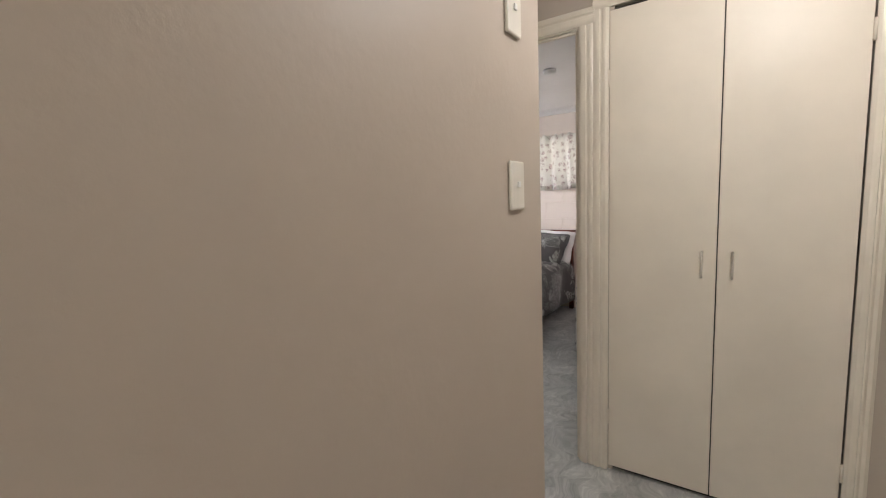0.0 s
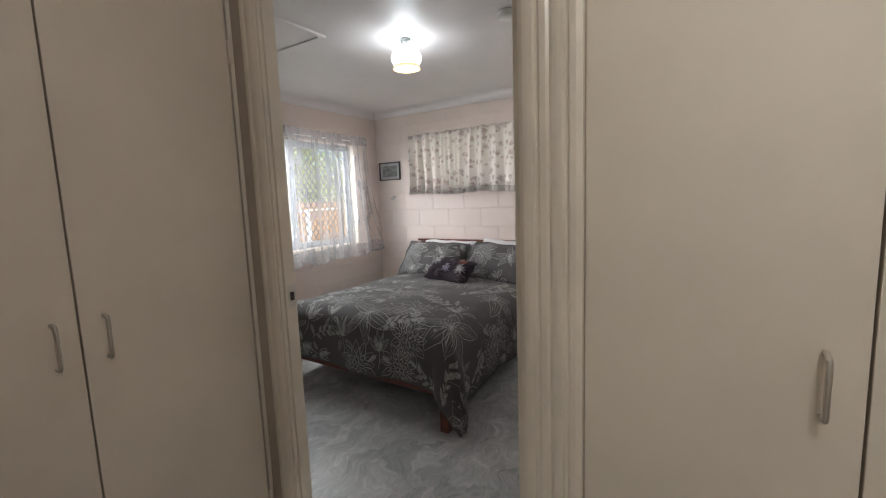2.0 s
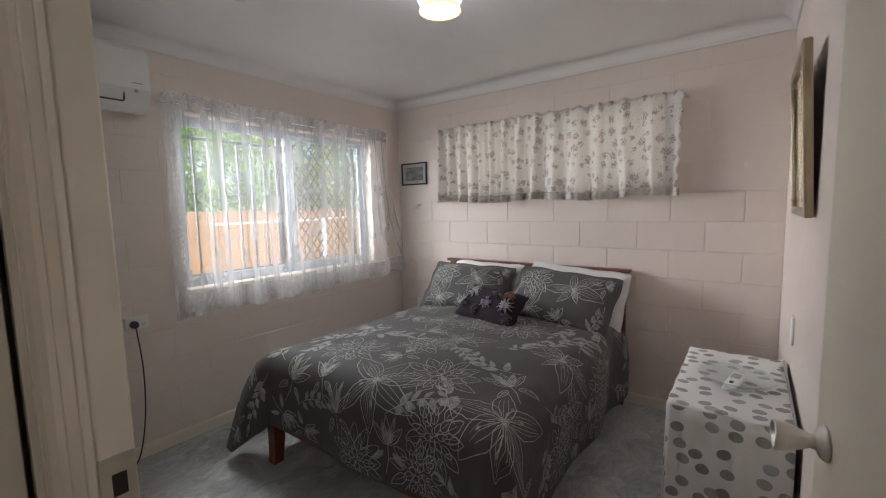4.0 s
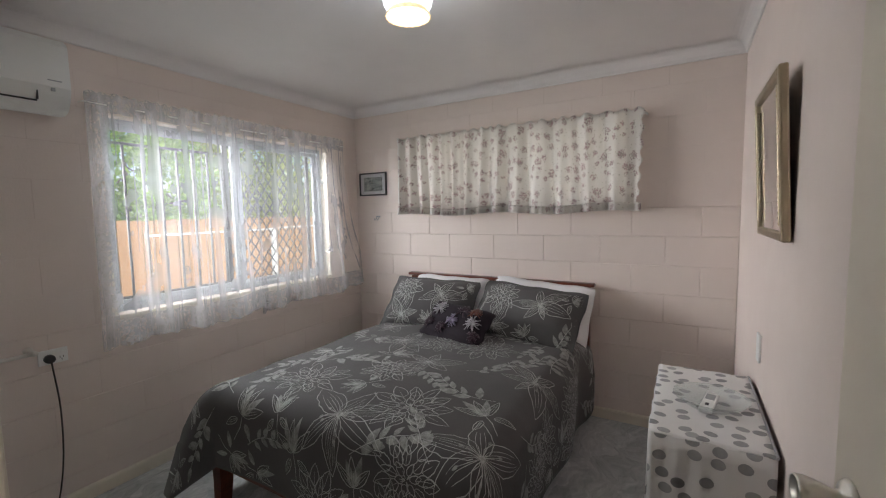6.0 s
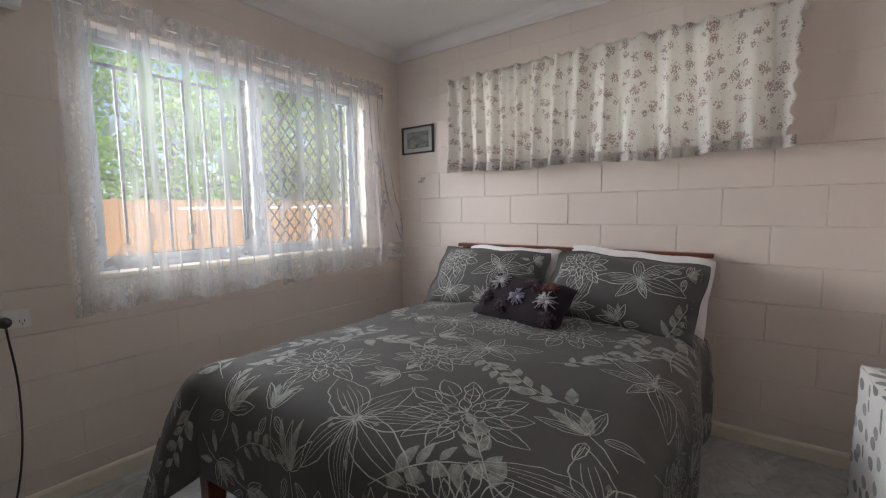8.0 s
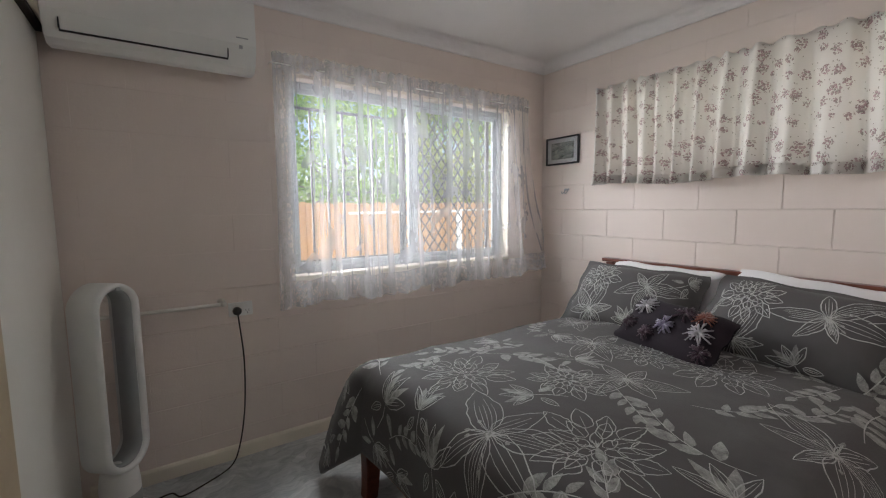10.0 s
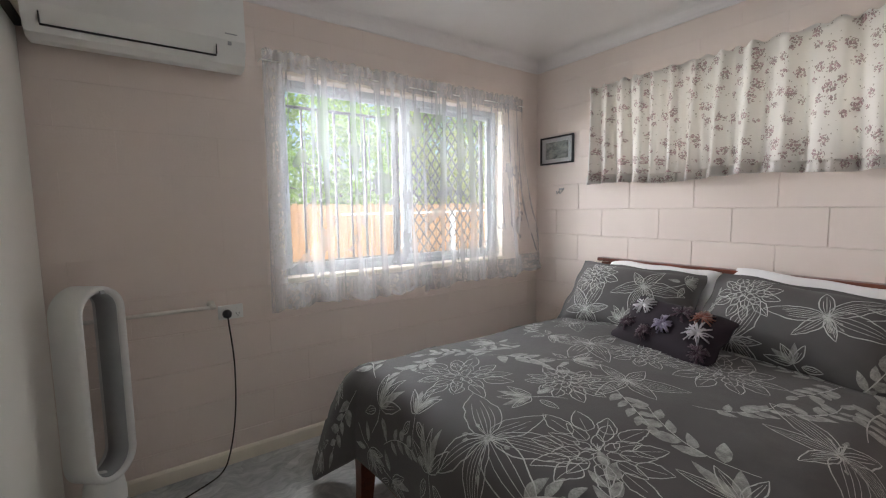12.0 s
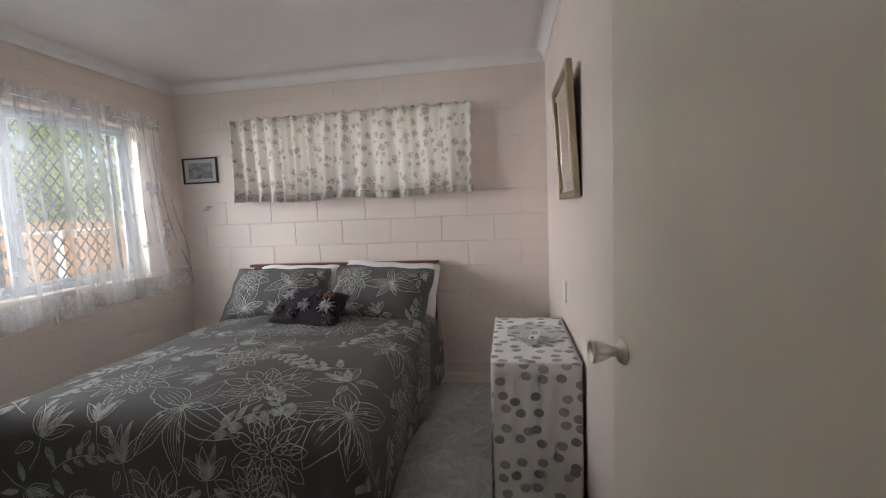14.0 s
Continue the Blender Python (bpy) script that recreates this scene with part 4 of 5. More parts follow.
def sprig(seed, r):
    """Bent stem with broad washed leaves in pairs."""
    m = Motif(seed)
    bend = m.rnd.uniform(-0.35, 0.35)
    stem = [Vector((r * (2 * t - 1), bend * r * (1 - (2 * t - 1) ** 2))) for t in (i / 10 for i in range(11))]
    m.stroke(stem, 0.9)
    for k in range(7):
        p_ = stem[2 + k] if k < 7 else stem[-1]
        side = 1 if k % 2 else -1
        a = side * m.rnd.uniform(0.5, 0.95)
        ln = r * m.rnd.uniform(0.42, 0.62)
        i0 = len(m.fills)
        m.petal(a, 0.03 * r, ln, ln * m.rnd.uniform(0.19, 0.27), 0, m.rnd.uniform(-0.2, 0.2), True, 8)
        m.fills[i0] = tuple([q_ + p_ for q_ in side_] for side_ in m.fills[i0])
    i0 = len(m.fills)
    m.petal(0.0, 0.0, 0.5 * r, 0.11 * r, 0, 0.1, True, 8)
    m.fills[i0] = tuple([q_ + stem[-1] for q_ in side_] for side_ in m.fills[i0])
    return m


def tulip(seed, r):
    """Half-open flower on a stem: washed petals with drawn ones in front and two drawn leaves."""
    m = Motif(seed)
    for k in range(5):
        m.petal(1.57 + (k - 2) * 0.42 + m.rnd.uniform(-0.08, 0.08), 0.02 * r, r * m.rnd.uniform(0.75, 1.0), r * 0.13, 0 if k % 2 else 2, 0.0, bool(k % 2))
    m.stroke([(0, 0), (0.04 * r, -0.4 * r), (-0.05 * r, -0.9 * r)], 1.1)
    for a in (-0.75, -2.3):
        m.petal(a, 0.25 * r, 0.85 * r, 0.11 * r, 2, m.rnd.uniform(-0.2, 0.2), m.rnd.random() < 0.4)
    return m


PRINT_NAME = {lily: "printed_lily", dahlia: "printed_dahlia", sprig: "printed_sprig", tulip: "printed_tulip"}


def print_motif(parent, m, at, turn, surface, inside, name, line=0.0029):
    """Lays a motif's lines and washes on a cloth surface; surface(a, b, lift) gives the place on the cloth."""
    c, s_ = math.cos(turn), math.sin(turn)

    def to(p_):
        return (at[0] + c * p_.x - s_ * p_.y, at[1] + s_ * p_.x + c * p_.y)

    def emit(strips, mat_, lift):
        verts, faces = [], []
        for strip in strips:
            prev = None
            for l_, r_ in strip:
                (a0, b0), (a1, b1) = l_, r_
                if not (inside(a0, b0) and inside(a1, b1)):
                    prev = None
                    continue
                mid = ((a0 + a1) / 2, (b0 + b1) / 2)
                k = len(verts)
                verts += [surface(a0, b0, lift), surface(mid[0], mid[1], lift), surface(a1, b1, lift)]
                if prev is not None:
                    faces += [(prev, prev + 1, k + 1, k), (prev + 1, prev + 2, k + 2, k + 1)]
                prev = k
        if not faces:
            return
        me = bpy.data.meshes.new(name)
        me.from_pydata([tuple(v) for v in verts], [], faces)
        me.materials.append(mat_)
        ob = new(name, me)
        ob.parent = parent
        tagged(ob, kind="stuff")

    ribbons = []
    for pts, w in m.lines:
        strip = []
        for i, p_ in enumerate(pts):
            d = pts[min(i + 1, len(pts) - 1)] - pts[max(i - 1, 0)]
            d = d.normalized() if d.length > 1e-9 else Vector((1, 0))
            o = Vector((-d.y, d.x)) * line * 0.5 * w * (0.75 + 0.5 * math.sin(math.pi * i / (len(pts) - 1)))
            strip.append((to(p_ + o), to(p_ - o)))
        ribbons.append(strip)
    emit([[(to(a_), to(b_)) for a_, b_ in zip(le, ri)] for le, ri in m.fills], M_WASH, 0.0)
    emit(ribbons, M_INK, 0.0008)


QA0, QA1 = QX0 - OV - 0.10, QX1 + OV + 0.10
QB0, QB1 = QY0 - OVF - 0.10, QY1


def on_quilt(a, b, lift):
    """Place on the quilt's upper face for cloth coordinates that equal x and y on the flat top."""
    f = lambda p_, q_: quilt((p_ - QA0) / (QA1 - QA0), (q_ - QB0) / (QB1 - QB0))
    o, e = f(a, b), 0.004
    nrm = (f(a + e, b) - f(a - e, b)).cross(f(a, b + e) - f(a, b - e))
    return o + nrm.normalized() * (0.0115 + lift)


def quilt_holds(a, b):
    return QA0 + 0.01 < a < QA1 - 0.01 and QB0 + 0.01 < b < QB1 - 0.01


motif_at = [(lily, -2.155, 3.563, 0.29, 2.7), (dahlia, -1.925, 3.75, 0.20, 0.3), (dahlia, -2.548, 3.765, 0.20, 1.0), (sprig, -2.51, 4.03, 0.17, 0.3), (sprig, -1.80, 4.03, 0.17, 2.9),
            (lily, -1.53, 3.60, 0.29, 2.9), (lily, -1.55, 4.26, 0.25, 2.2), (lily, -2.127, 4.21, 0.21, 0.5), (tulip, -2.34, 3.38, 0.14, 0.2), (tulip, -1.63, 3.86, 0.15, 0.8),
            (tulip, -2.02, 3.33, 0.14, 0.0), (dahlia, -1.95, 4.58, 0.20, 0.7), (lily, -2.45, 4.45, 0.22, 1.6), (tulip, -2.70, 3.45, 0.15, -0.4)]
mr = random.Random(21)
tries = 0
while len(motif_at) < 100 and tries < 6000:
    tries += 1
    a, b = mr.uniform(QA0 + 0.05, QA1 - 0.05), mr.uniform(QB0 + 0.05, QB1 - 0.05)
    kind, r = mr.choice(((lily, 0.19), (dahlia, 0.16), (sprig, 0.14), (tulip, 0.13), (sprig, 0.13), (tulip, 0.12)))
    if all(math.hypot(a - m_[1], b - m_[2]) > 0.54 * (r + m_[3]) for m_ in motif_at):
        motif_at.append((kind, a, b, r, mr.uniform(0, 6.28)))
for i, (kind, a, b, r, turn) in enumerate(motif_at):
    print_motif(q, kind(100 + i, r), (a, b), turn, on_quilt, quilt_holds, PRINT_NAME[kind])


def cushion_skin(a, b, s, w, h, t, flange, seed):
    """Point of a cushion's front (s = -1) or back face, a and b from -1 to 1."""
    ia, ib = min(1, abs(a) * (1 + flange)), min(1, abs(b) * (1 + flange))
    th = t / 2 * ((1 - ia ** 3.0) * (1 - ib ** 3.0)) ** 0.55 + 0.004
    pull = 1 - 0.07 * (1 - abs(a) ** 2) * abs(b) ** 4
    pull2 = 1 - 0.07 * (1 - abs(b) ** 2) * abs(a) ** 4
    d = noise.noise(Vector((a * 2.4 + seed, b * 2.4, s))) * 0.10 * th
    ruff = 0.008 * math.sin(9 * (a + b) + seed) * max(ia, ib) ** 8
    corner = 1 - 0.07 * (abs(a) * abs(b)) ** 4
    return Vector((a * w / 2 * pull2 * corner, s * (th + d) + ruff, b * h / 2 * pull * corner))


def cushion(bm, w, h, t, flange=0.0, seed=0.0, n=22):
    """Stuffed cushion standing in its own plane: x across, z up, y thick."""
    lay = bm.loops.layers.uv.verify()
    for s in (1, -1):
        vs = []
        for i in range(n + 1):
            vs.append([bm.verts.new(cushion_skin(2 * i / n - 1, 2 * j / n - 1, s, w, h, t, flange, seed)) for j in range(n + 1)])
        for i in range(n):
            for j in range(n):
                f = bm.faces.new((vs[i][j], vs[i + 1][j], vs[i + 1][j + 1], vs[i][j + 1]))
                for l, (p_, q_) in zip(f.loops, ((i, j), (i + 1, j), (i + 1, j + 1), (i, j + 1))):
                    l[lay].uv = (p_ / n * w + seed, q_ / n * h + seed * 0.7 + (3 if s < 0 else 0))
    bmesh.ops.remove_doubles(bm, verts=bm.verts, dist=0.0005)
    return bm


def set_pillow(name, w, h, t, m, at, tilt, turn, roll, label, cat, flange=0.0, seed=0.0, group=""):
    ob = solo(name, cushion(bmesh.new(), w, h, t, flange, seed), m, label, cat, smooth=True, group=group)
    ob.matrix_world = pose(at[0], at[1], at[2], tilt, 0, turn) @ pose(0, 0, 0, 0, roll, 0)
    if m == M_DUVET:
        def skin(a, b, lift):
            return cushion_skin(a * 2 / w, b * 2 / h, -1, w, h, t, flange, seed) - Vector((0, 0.0035 + lift, 0))

        def holds(a, b):
            return abs(a) < w * 0.455 and abs(b) < h * 0.45
        sd = int(seed)
        for k, (kind, a, b, r, tn) in enumerate(((dahlia, -0.19, 0.10, 0.15, 0.4), (lily, 0.12, 0.06, 0.20, 2.4 + sd), (lily, -0.16, -0.14, 0.20, 0.5 + sd), (sprig, 0.30, -0.13, 0.12, 1.2),
                                                 (tulip, 0.08, -0.17, 0.11, 0.7), (tulip, 0.31, 0.14, 0.11, -0.9), (sprig, -0.34, -0.02, 0.10, 1.5))):
            print_motif(ob, kind(400 + 10 * sd + k, r), (a, b), tn, skin, holds, PRINT_NAME[kind], 0.0034)
    return ob


set_pillow("pillow", 0.70, 0.44, 0.15, M_LINEN, (-2.58, 5.235, 0.776), -24, 0, 1.0, "plain white pillow leaning on the headboard", "pillow", 0, 1.0, "white pillows")
set_pillow("pillow", 0.78, 0.47, 0.15, M_LINEN, (-1.84, 5.235, 0.770), -24, 0, 4.0, "plain white pillow leaning on the headboard", "pillow", 0, 2.0, "white pillows")
set_pillow("pillow", 0.79, 0.50, 0.18, M_DUVET, (-2.645, 5.05, 0.775), -40, 3, 1, "charcoal floral pillow in a flanged case", "pillow", 0.14, 4.0, "floral pillows")
set_pillow("pillow", 0.80, 0.50, 0.18, M_DUVET, (-1.865, 5.03, 0.775), -40, -4, 4, "charcoal floral pillow in a flanged case", "pillow", 0.14, 7.0, "floral pillows")

cu3 = thing("cushion", (-2.23, 4.73, 0.72), "small dark plum cushion with wool flower appliques", "cushion")
cb = new("cover", mesh_from("cover", cushion(bmesh.new(), 0.50, 0.29, 0.12, 0.05, 9.0), M_PLUM, True))
cb.parent = cu3


def wool_flower(cx, cz, r, mat_, label):
    rnd = random.Random(int(cx * 1000))
    bm = bmesh.new()
    for k in range(34):
        a = rnd.uniform(0, 2 * math.pi)
        ln = r * rnd.uniform(0.55, 1.0)
        def skin(x, z):
            return -0.005 - 0.060 * (max(0.0, 1 - abs(x / 0.25) ** 3) * max(0.0, 1 - abs(z / 0.145) ** 3)) ** 0.55
        p0 = Vector((cx, skin(cx, cz) - 0.004, cz))
        ex, ez = cx + ln * math.cos(a), cz + ln * math.sin(a)
        p2 = Vector((ex, skin(ex, ez) - 0.003, ez))
        p1 = (p0 + p2) / 2 + Vector((rnd.uniform(-.006, .006), -0.006, rnd.uniform(-.006, .006)))
        tube([p0, p1, p2], 0.0032, 4, bm)
    ob = new("flower", mesh_from("flower", bm, mat_, True))
    ob.parent = cu3
    tagged(ob, label)


wool_flower(-0.145, 0.055, 0.065, M_PETAL_PALE, "pale wool flower")
wool_flower(0.0, -0.02, 0.055, M_PETAL_MAUVE, "mauve wool flower")
wool_flower(0.150, -0.005, 0.062, M_PETAL_PALE, "pale wool flower")
wool_flower(0.13, 0.075, 0.055, M_PETAL_RUST, "rust wool flower")
wool_flower(-0.06, -0.085, 0.045, M_PETAL_DARK, "dark aubergine wool flower")
wool_flower(0.05, 0.07, 0.06, M_PETAL_DARK, "dark aubergine wool flower")
wool_flower(-0.17, -0.06, 0.05, M_PETAL_DARK, "dark aubergine wool flower")
wool_flower(0.19, -0.085, 0.045, M_PETAL_DARK, "dark aubergine wool flower")
cu3.matrix_world = pose(-2.23, 4.73, 0.755, -48, 0, -3) @ pose(0, 0, 0, 0, 6, 0)

# ---- covered chest with glass ashtray ----
CX0, CX1, CY0, CY1, CZ = -1.03, -0.672, 3.90, 4.62, 0.72
chest = thing("covered_chest", ((CX0 + CX1) / 2, (CY0 + CY1) / 2, 0), "low chest covered by a white cloth with grey dots", "chest")
part("body", box(CX0 + 0.012, CX1 - 0.012, CY0 + 0.012, CY1 - 0.012, 0.0, CZ - 0.006, 0.01), M_OFFWHITE, chest)


def cover_side(p0, p1, drop, off):
    """One hanging side of the cloth, wavy towards its hem."""
    p0, p1 = Vector(p0), Vector(p1)
    L = (p1 - p0).length
    nrm = (p1 - p0).cross(Vector((0, 0, 1))).normalized()

    def fn(u, v):
        w = v * v
        return p0.lerp(p1, u) + Vector((0, 0, -v * drop)) + nrm * (0.004 * v + 0.010 * w * math.sin(u * L * 17 + off) + 0.003 * math.sin(u * 31 + v * 4))
    return grid(fn, 26, 14, lambda u, v: (u * L + off, v * drop + off * 0.5))


def top_sheet(u, v):
    return Vector((CX0 + u * (CX1 - CX0), CY0 + v * (CY1 - CY0), CZ + 0.002 * math.sin(17 * u + 9 * v)))


thicken(part("cloth_top", grid(top_sheet, 16, 24, lambda u, v: (u * 0.36, v * 0.72)), M_DOTS, chest, "", True), 0.003)
for a, b, o in (((CX0, CY0), (CX1, CY0), 1.0), ((CX0, CY1), (CX0, CY0), 2.3), ((CX1, CY1), (CX0, CY1), 3.1)):
    thicken(part("cloth_side", cover_side((*a, CZ), (*b, CZ), 0.70, o), M_DOTS, chest, "", True), 0.003)
part("piping", tube(smooth_line([(CX1, CY0, CZ + 0.002), (CX1, (CY0 + CY1) / 2, CZ + 0.003), (CX1, CY1, CZ + 0.002)], 6), 0.0045, 6), M_GREY, chest, "dark seam along the wall edge")

ash = thing("glass_dish", (-0.835, 4.21, CZ + 0.004), "round cut-glass dish on the dotted cloth", "dish")
part("dish", lathe([(0.0, 0.0), (0.075, 0.0), (0.095, 0.012), (0.125, 0.038), (0.128, 0.040), (0.120, 0.040), (0.092, 0.018), (0.07, 0.008), (0.0, 0.008)], (-0.835, 4.21, CZ + 0.004), 'Z', 48, None, 0.02, 16), M_CUT, ash, "", True)
rem = thing("remote_control", (-0.84, 4.19, CZ + 0.014), "white air-conditioner remote lying in the glass dish", "remote control")
part("body", box(-0.862, -0.818, 4.12, 4.25, CZ + 0.014, CZ + 0.034, 0.006), M_WHITE, rem)
part("screen", box(-0.856, -0.824, 4.195, 4.235, CZ + 0.0335, CZ + 0.0355, 0.0005), M_GREY, rem, "small grey display")
part("button", box(-0.846, -0.834, 4.15, 4.165, CZ + 0.0335, CZ + 0.037, 0.001), M_GRILLE, rem)
rem.rotation_euler = (radians(8), 0, radians(-14))

# ---- mirror on the side wall ----
mir = thing("wall_mirror", (XR, 4.20, 1.38), "small mirror in a brass-coloured frame, tilted forward on the side wall", "mirror")
mh, mw = 0.53, 0.255
for nme, bm in (("frame_side", box(XR - 0.025, XR, 4.20 - mw, 4.20 - mw + 0.03, 1.38, 1.38 + mh, 0.006)),
                ("frame_side", box(XR - 0.025, XR, 4.20 + mw - 0.03, 4.20 + mw, 1.38, 1.38 + mh, 0.006)),
                ("frame_rail", box(XR - 0.025, XR, 4.20 - mw + 0.03, 4.20 + mw - 0.03, 1.38, 1.41, 0.006)),
                ("frame_rail", box(XR - 0.025, XR, 4.20 - mw + 0.03, 4.20 + mw - 0.03, 1.38 + mh - 0.03, 1.38 + mh, 0.006))):
    part(nme, bm, M_BRASS, mir)
for s in (-1, 1):
    y = 4.20 + s * (mw - 0.035)
    bm = bmesh.new()
    lathe([(0.004 + 0.0025 * (k % 2), k * 0.008) for k in range(54)], (XR - 0.022, y, 1.43), 'Z', 8, bm)
    part("beading", bm, M_BRASS, mir, "row of small beads", True)
part("glass", box(XR - 0.014, XR - 0.010, 4.20 - mw + 0.025, 4.20 + mw - 0.025, 1.405, 1.38 + mh - 0.025), M_MIRROR, mir, "silvered mirror glass")
part("backing", box(XR - 0.008, XR - 0.002, 4.20 - mw + 0.01, 4.20 + mw - 0.01, 1.39, 1.38 + mh - 0.01), M_SHADOWGAP, mir, "dark backing board")
mir.location.x = XR - 0.006
mir.rotation_euler = (0, radians(-3.0), 0)
op = thing("power_outlet", (XR, 4.48, 0.9), "white wall outlet plate above the chest", "outlet")
part("plate", box(XR - 0.009, XR - 0.0005, 4.44, 4.51, 0.845, 0.96, 0.003), M_WHITE, op)

# ---- picture and hooks on the block wall ----
pic = thing("framed_picture", (-3.45, YB, 1.655), "small grey photograph in a thin black frame with white mount", "picture")
PX0, PX1, PZ0, PZ1 = -3.607, -3.293, 1.656, 1.866
for nme, bm in (("frame_side", box(PX0, PX0 + 0.012, YB - 0.018, YB - 0.001, PZ0, PZ1, 0.002)), ("frame_side", box(PX1 - 0.012, PX1, YB - 0.018, YB - 0.001, PZ0, PZ1, 0.002)),
                ("frame_rail", box(PX0 + 0.012, PX1 - 0.012, YB - 0.018, YB - 0.001, PZ0, PZ0 + 0.012, 0.002)), ("frame_rail", box(PX0 + 0.012, PX1 - 0.012, YB - 0.018, YB - 0.001, PZ1 - 0.012, PZ1, 0.002))):
    part(nme, bm, M_BLACK, pic)
part("mount", box(PX0 + 0.012, PX1 - 0.012, YB - 0.006, YB - 0.003, PZ0 + 0.012, PZ1 - 0.012), M_LINEN, pic, "white card mount")
part("print", box(PX0 + 0.05, PX1 - 0.05, YB - 0.009, YB - 0.0065, PZ0 + 0.042, PZ1 - 0.042), M_PHOTO, pic, "grey landscape print")
part("glass", box(PX0 + 0.012, PX1 - 0.012, YB - 0.0135, YB - 0.0115, PZ0 + 0.012, PZ1 - 0.012), M_GLASS, pic)
hk = thing("wall_hook", (-3.405, YB, 1.44), "small grey metal double wall hook", "hook")
part("plate", box(-3.428, -3.382, YB - 0.006, YB - 0.0005, 1.455, 1.47, 0.002), M_GREY, hk)
for dx in (-0.014, 0.014):
    part("prong", tube(smooth_line([(-3.405 + dx, YB - 0.004, 1.462), (-3.405 + dx, YB - 0.02, 1.440), (-3.405 + dx, YB - 0.038, 1.430), (-3.405 + dx, YB - 0.044, 1.448)], 5), 0.003, 6), M_GREY, hk, "", True)

# ---- rose-print curtain over the high window ----
RX0, RX1, RZ0, RZ1 = -3.10, -1.185, 1.475, 2.125


def pleats(x, v, amp):
    """Depth of the gathered folds at place x, v from 0 at the rod to 1 at the hem."""
    ph = 24.0 * x + 2.6 * math.sin(2.3 * x + 0.5) + 0.5 * v * math.sin(5 * x)
    fine = math.sin(62 * x + 3 * math.sin(9 * x)) * 0.006 * (1 - v) ** 2
    s = math.sin(2.0 * ph)
    return amp * (0.35 + 0.65 * v) * (s * abs(s) ** 0.2 + 0.35 * math.sin(3.7 * ph + 1)) + fine


def rose(u, v):
    x = RX0 + u * (RX1 - RX0)
    edge = min(u, 1 - u) * (RX1 - RX0)
    x += 0.012 * math.sin(v * 40) * math.exp(-edge * 40) * (1 if u > 0.5 else -1)
    x -= 0.03 * v * v * math.exp(-(1 - u) * 20)
    z = RZ1 - v * (RZ1 - RZ0) + 0.009 * math.sin(70 * x + 2 * math.sin(11 * x)) * max(0.0, 1 - v * 12) + 0.010 * math.sin(8 * x) * v
    return Vector((x, YB - 0.085 - pleats(x, v, 0.040), z))


rc = thing("rose_curtain", ((RX0 + RX1) / 2, YB - 0.06, RZ0), "short gathered cream curtain printed with small mauve roses", "curtain")
thicken(part("panel", grid(rose, 300, 26, lambda u, v: (u * 2.5, v * 0.66)), M_ROSE, rc, "", True), 0.0015)


def frill(u, v):
    x = RX0 + u * (RX1 - RX0)
    return Vector((x, YB - 0.090 - pleats(x, 1.0, 0.040) - 0.004 * math.sin(150 * x) - 0.010 * v, RZ0 + 0.052 - 0.055 * v + 0.010 * math.sin(8 * x)))


thicken(part("frill", grid(frill, 420, 4, lambda u, v: (u * 3.2 + 7, v * 0.055)), M_ROSE, rc, "gathered frill along the hem", True), 0.0015)
part("rod", tube([(RX0 - 0.02, YB - 0.05, RZ1 - 0.03), (RX1 + 0.02, YB - 0.05, RZ1 - 0.03)], 0.006, 8), M_WHITE, rc, "", True)
for x in (RX0 - 0.015, RX1 + 0.015):
    part("bracket", tube([(x, YB - 0.05, RZ1 - 0.03), (x, YB - 0.001, RZ1 - 0.03)], 0.006, 8), M_WHITE, rc, "", True)

# ---- sheer curtain on the window ----
SY0, SY1, SZ0, SZ1 = 3.325, 5.19, 0.795, 2.14
sc = thing("sheer_curtain", (XL + 0.05, (SY0 + SY1) / 2, SZ0), "white sheer voile curtains with lace borders, drawn across the window", "curtain")


def voile(y0, y1, flare0, flare1, seed, lift):
    def fn(u, v):
        y = y0 + u * (y1 - y0)
        y += (flare0 * (1 - u) ** 3 + flare1 * u ** 3) * v * v
        amp = 0.010 + 0.020 * v
        d = amp * math.sin(26 * y + seed + 2.0 * math.sin(5 * y + seed)) + 0.006 * math.sin(71 * y + 2 * seed) * (1 - 0.5 * v)
        z = SZ1 - v * (SZ1 - SZ0 - lift * u) + 0.012 * math.sin(9 * y + seed) * v
        return Vector((XL + 0.055 + d + 0.035 * v * v * u, y, z))
    return fn


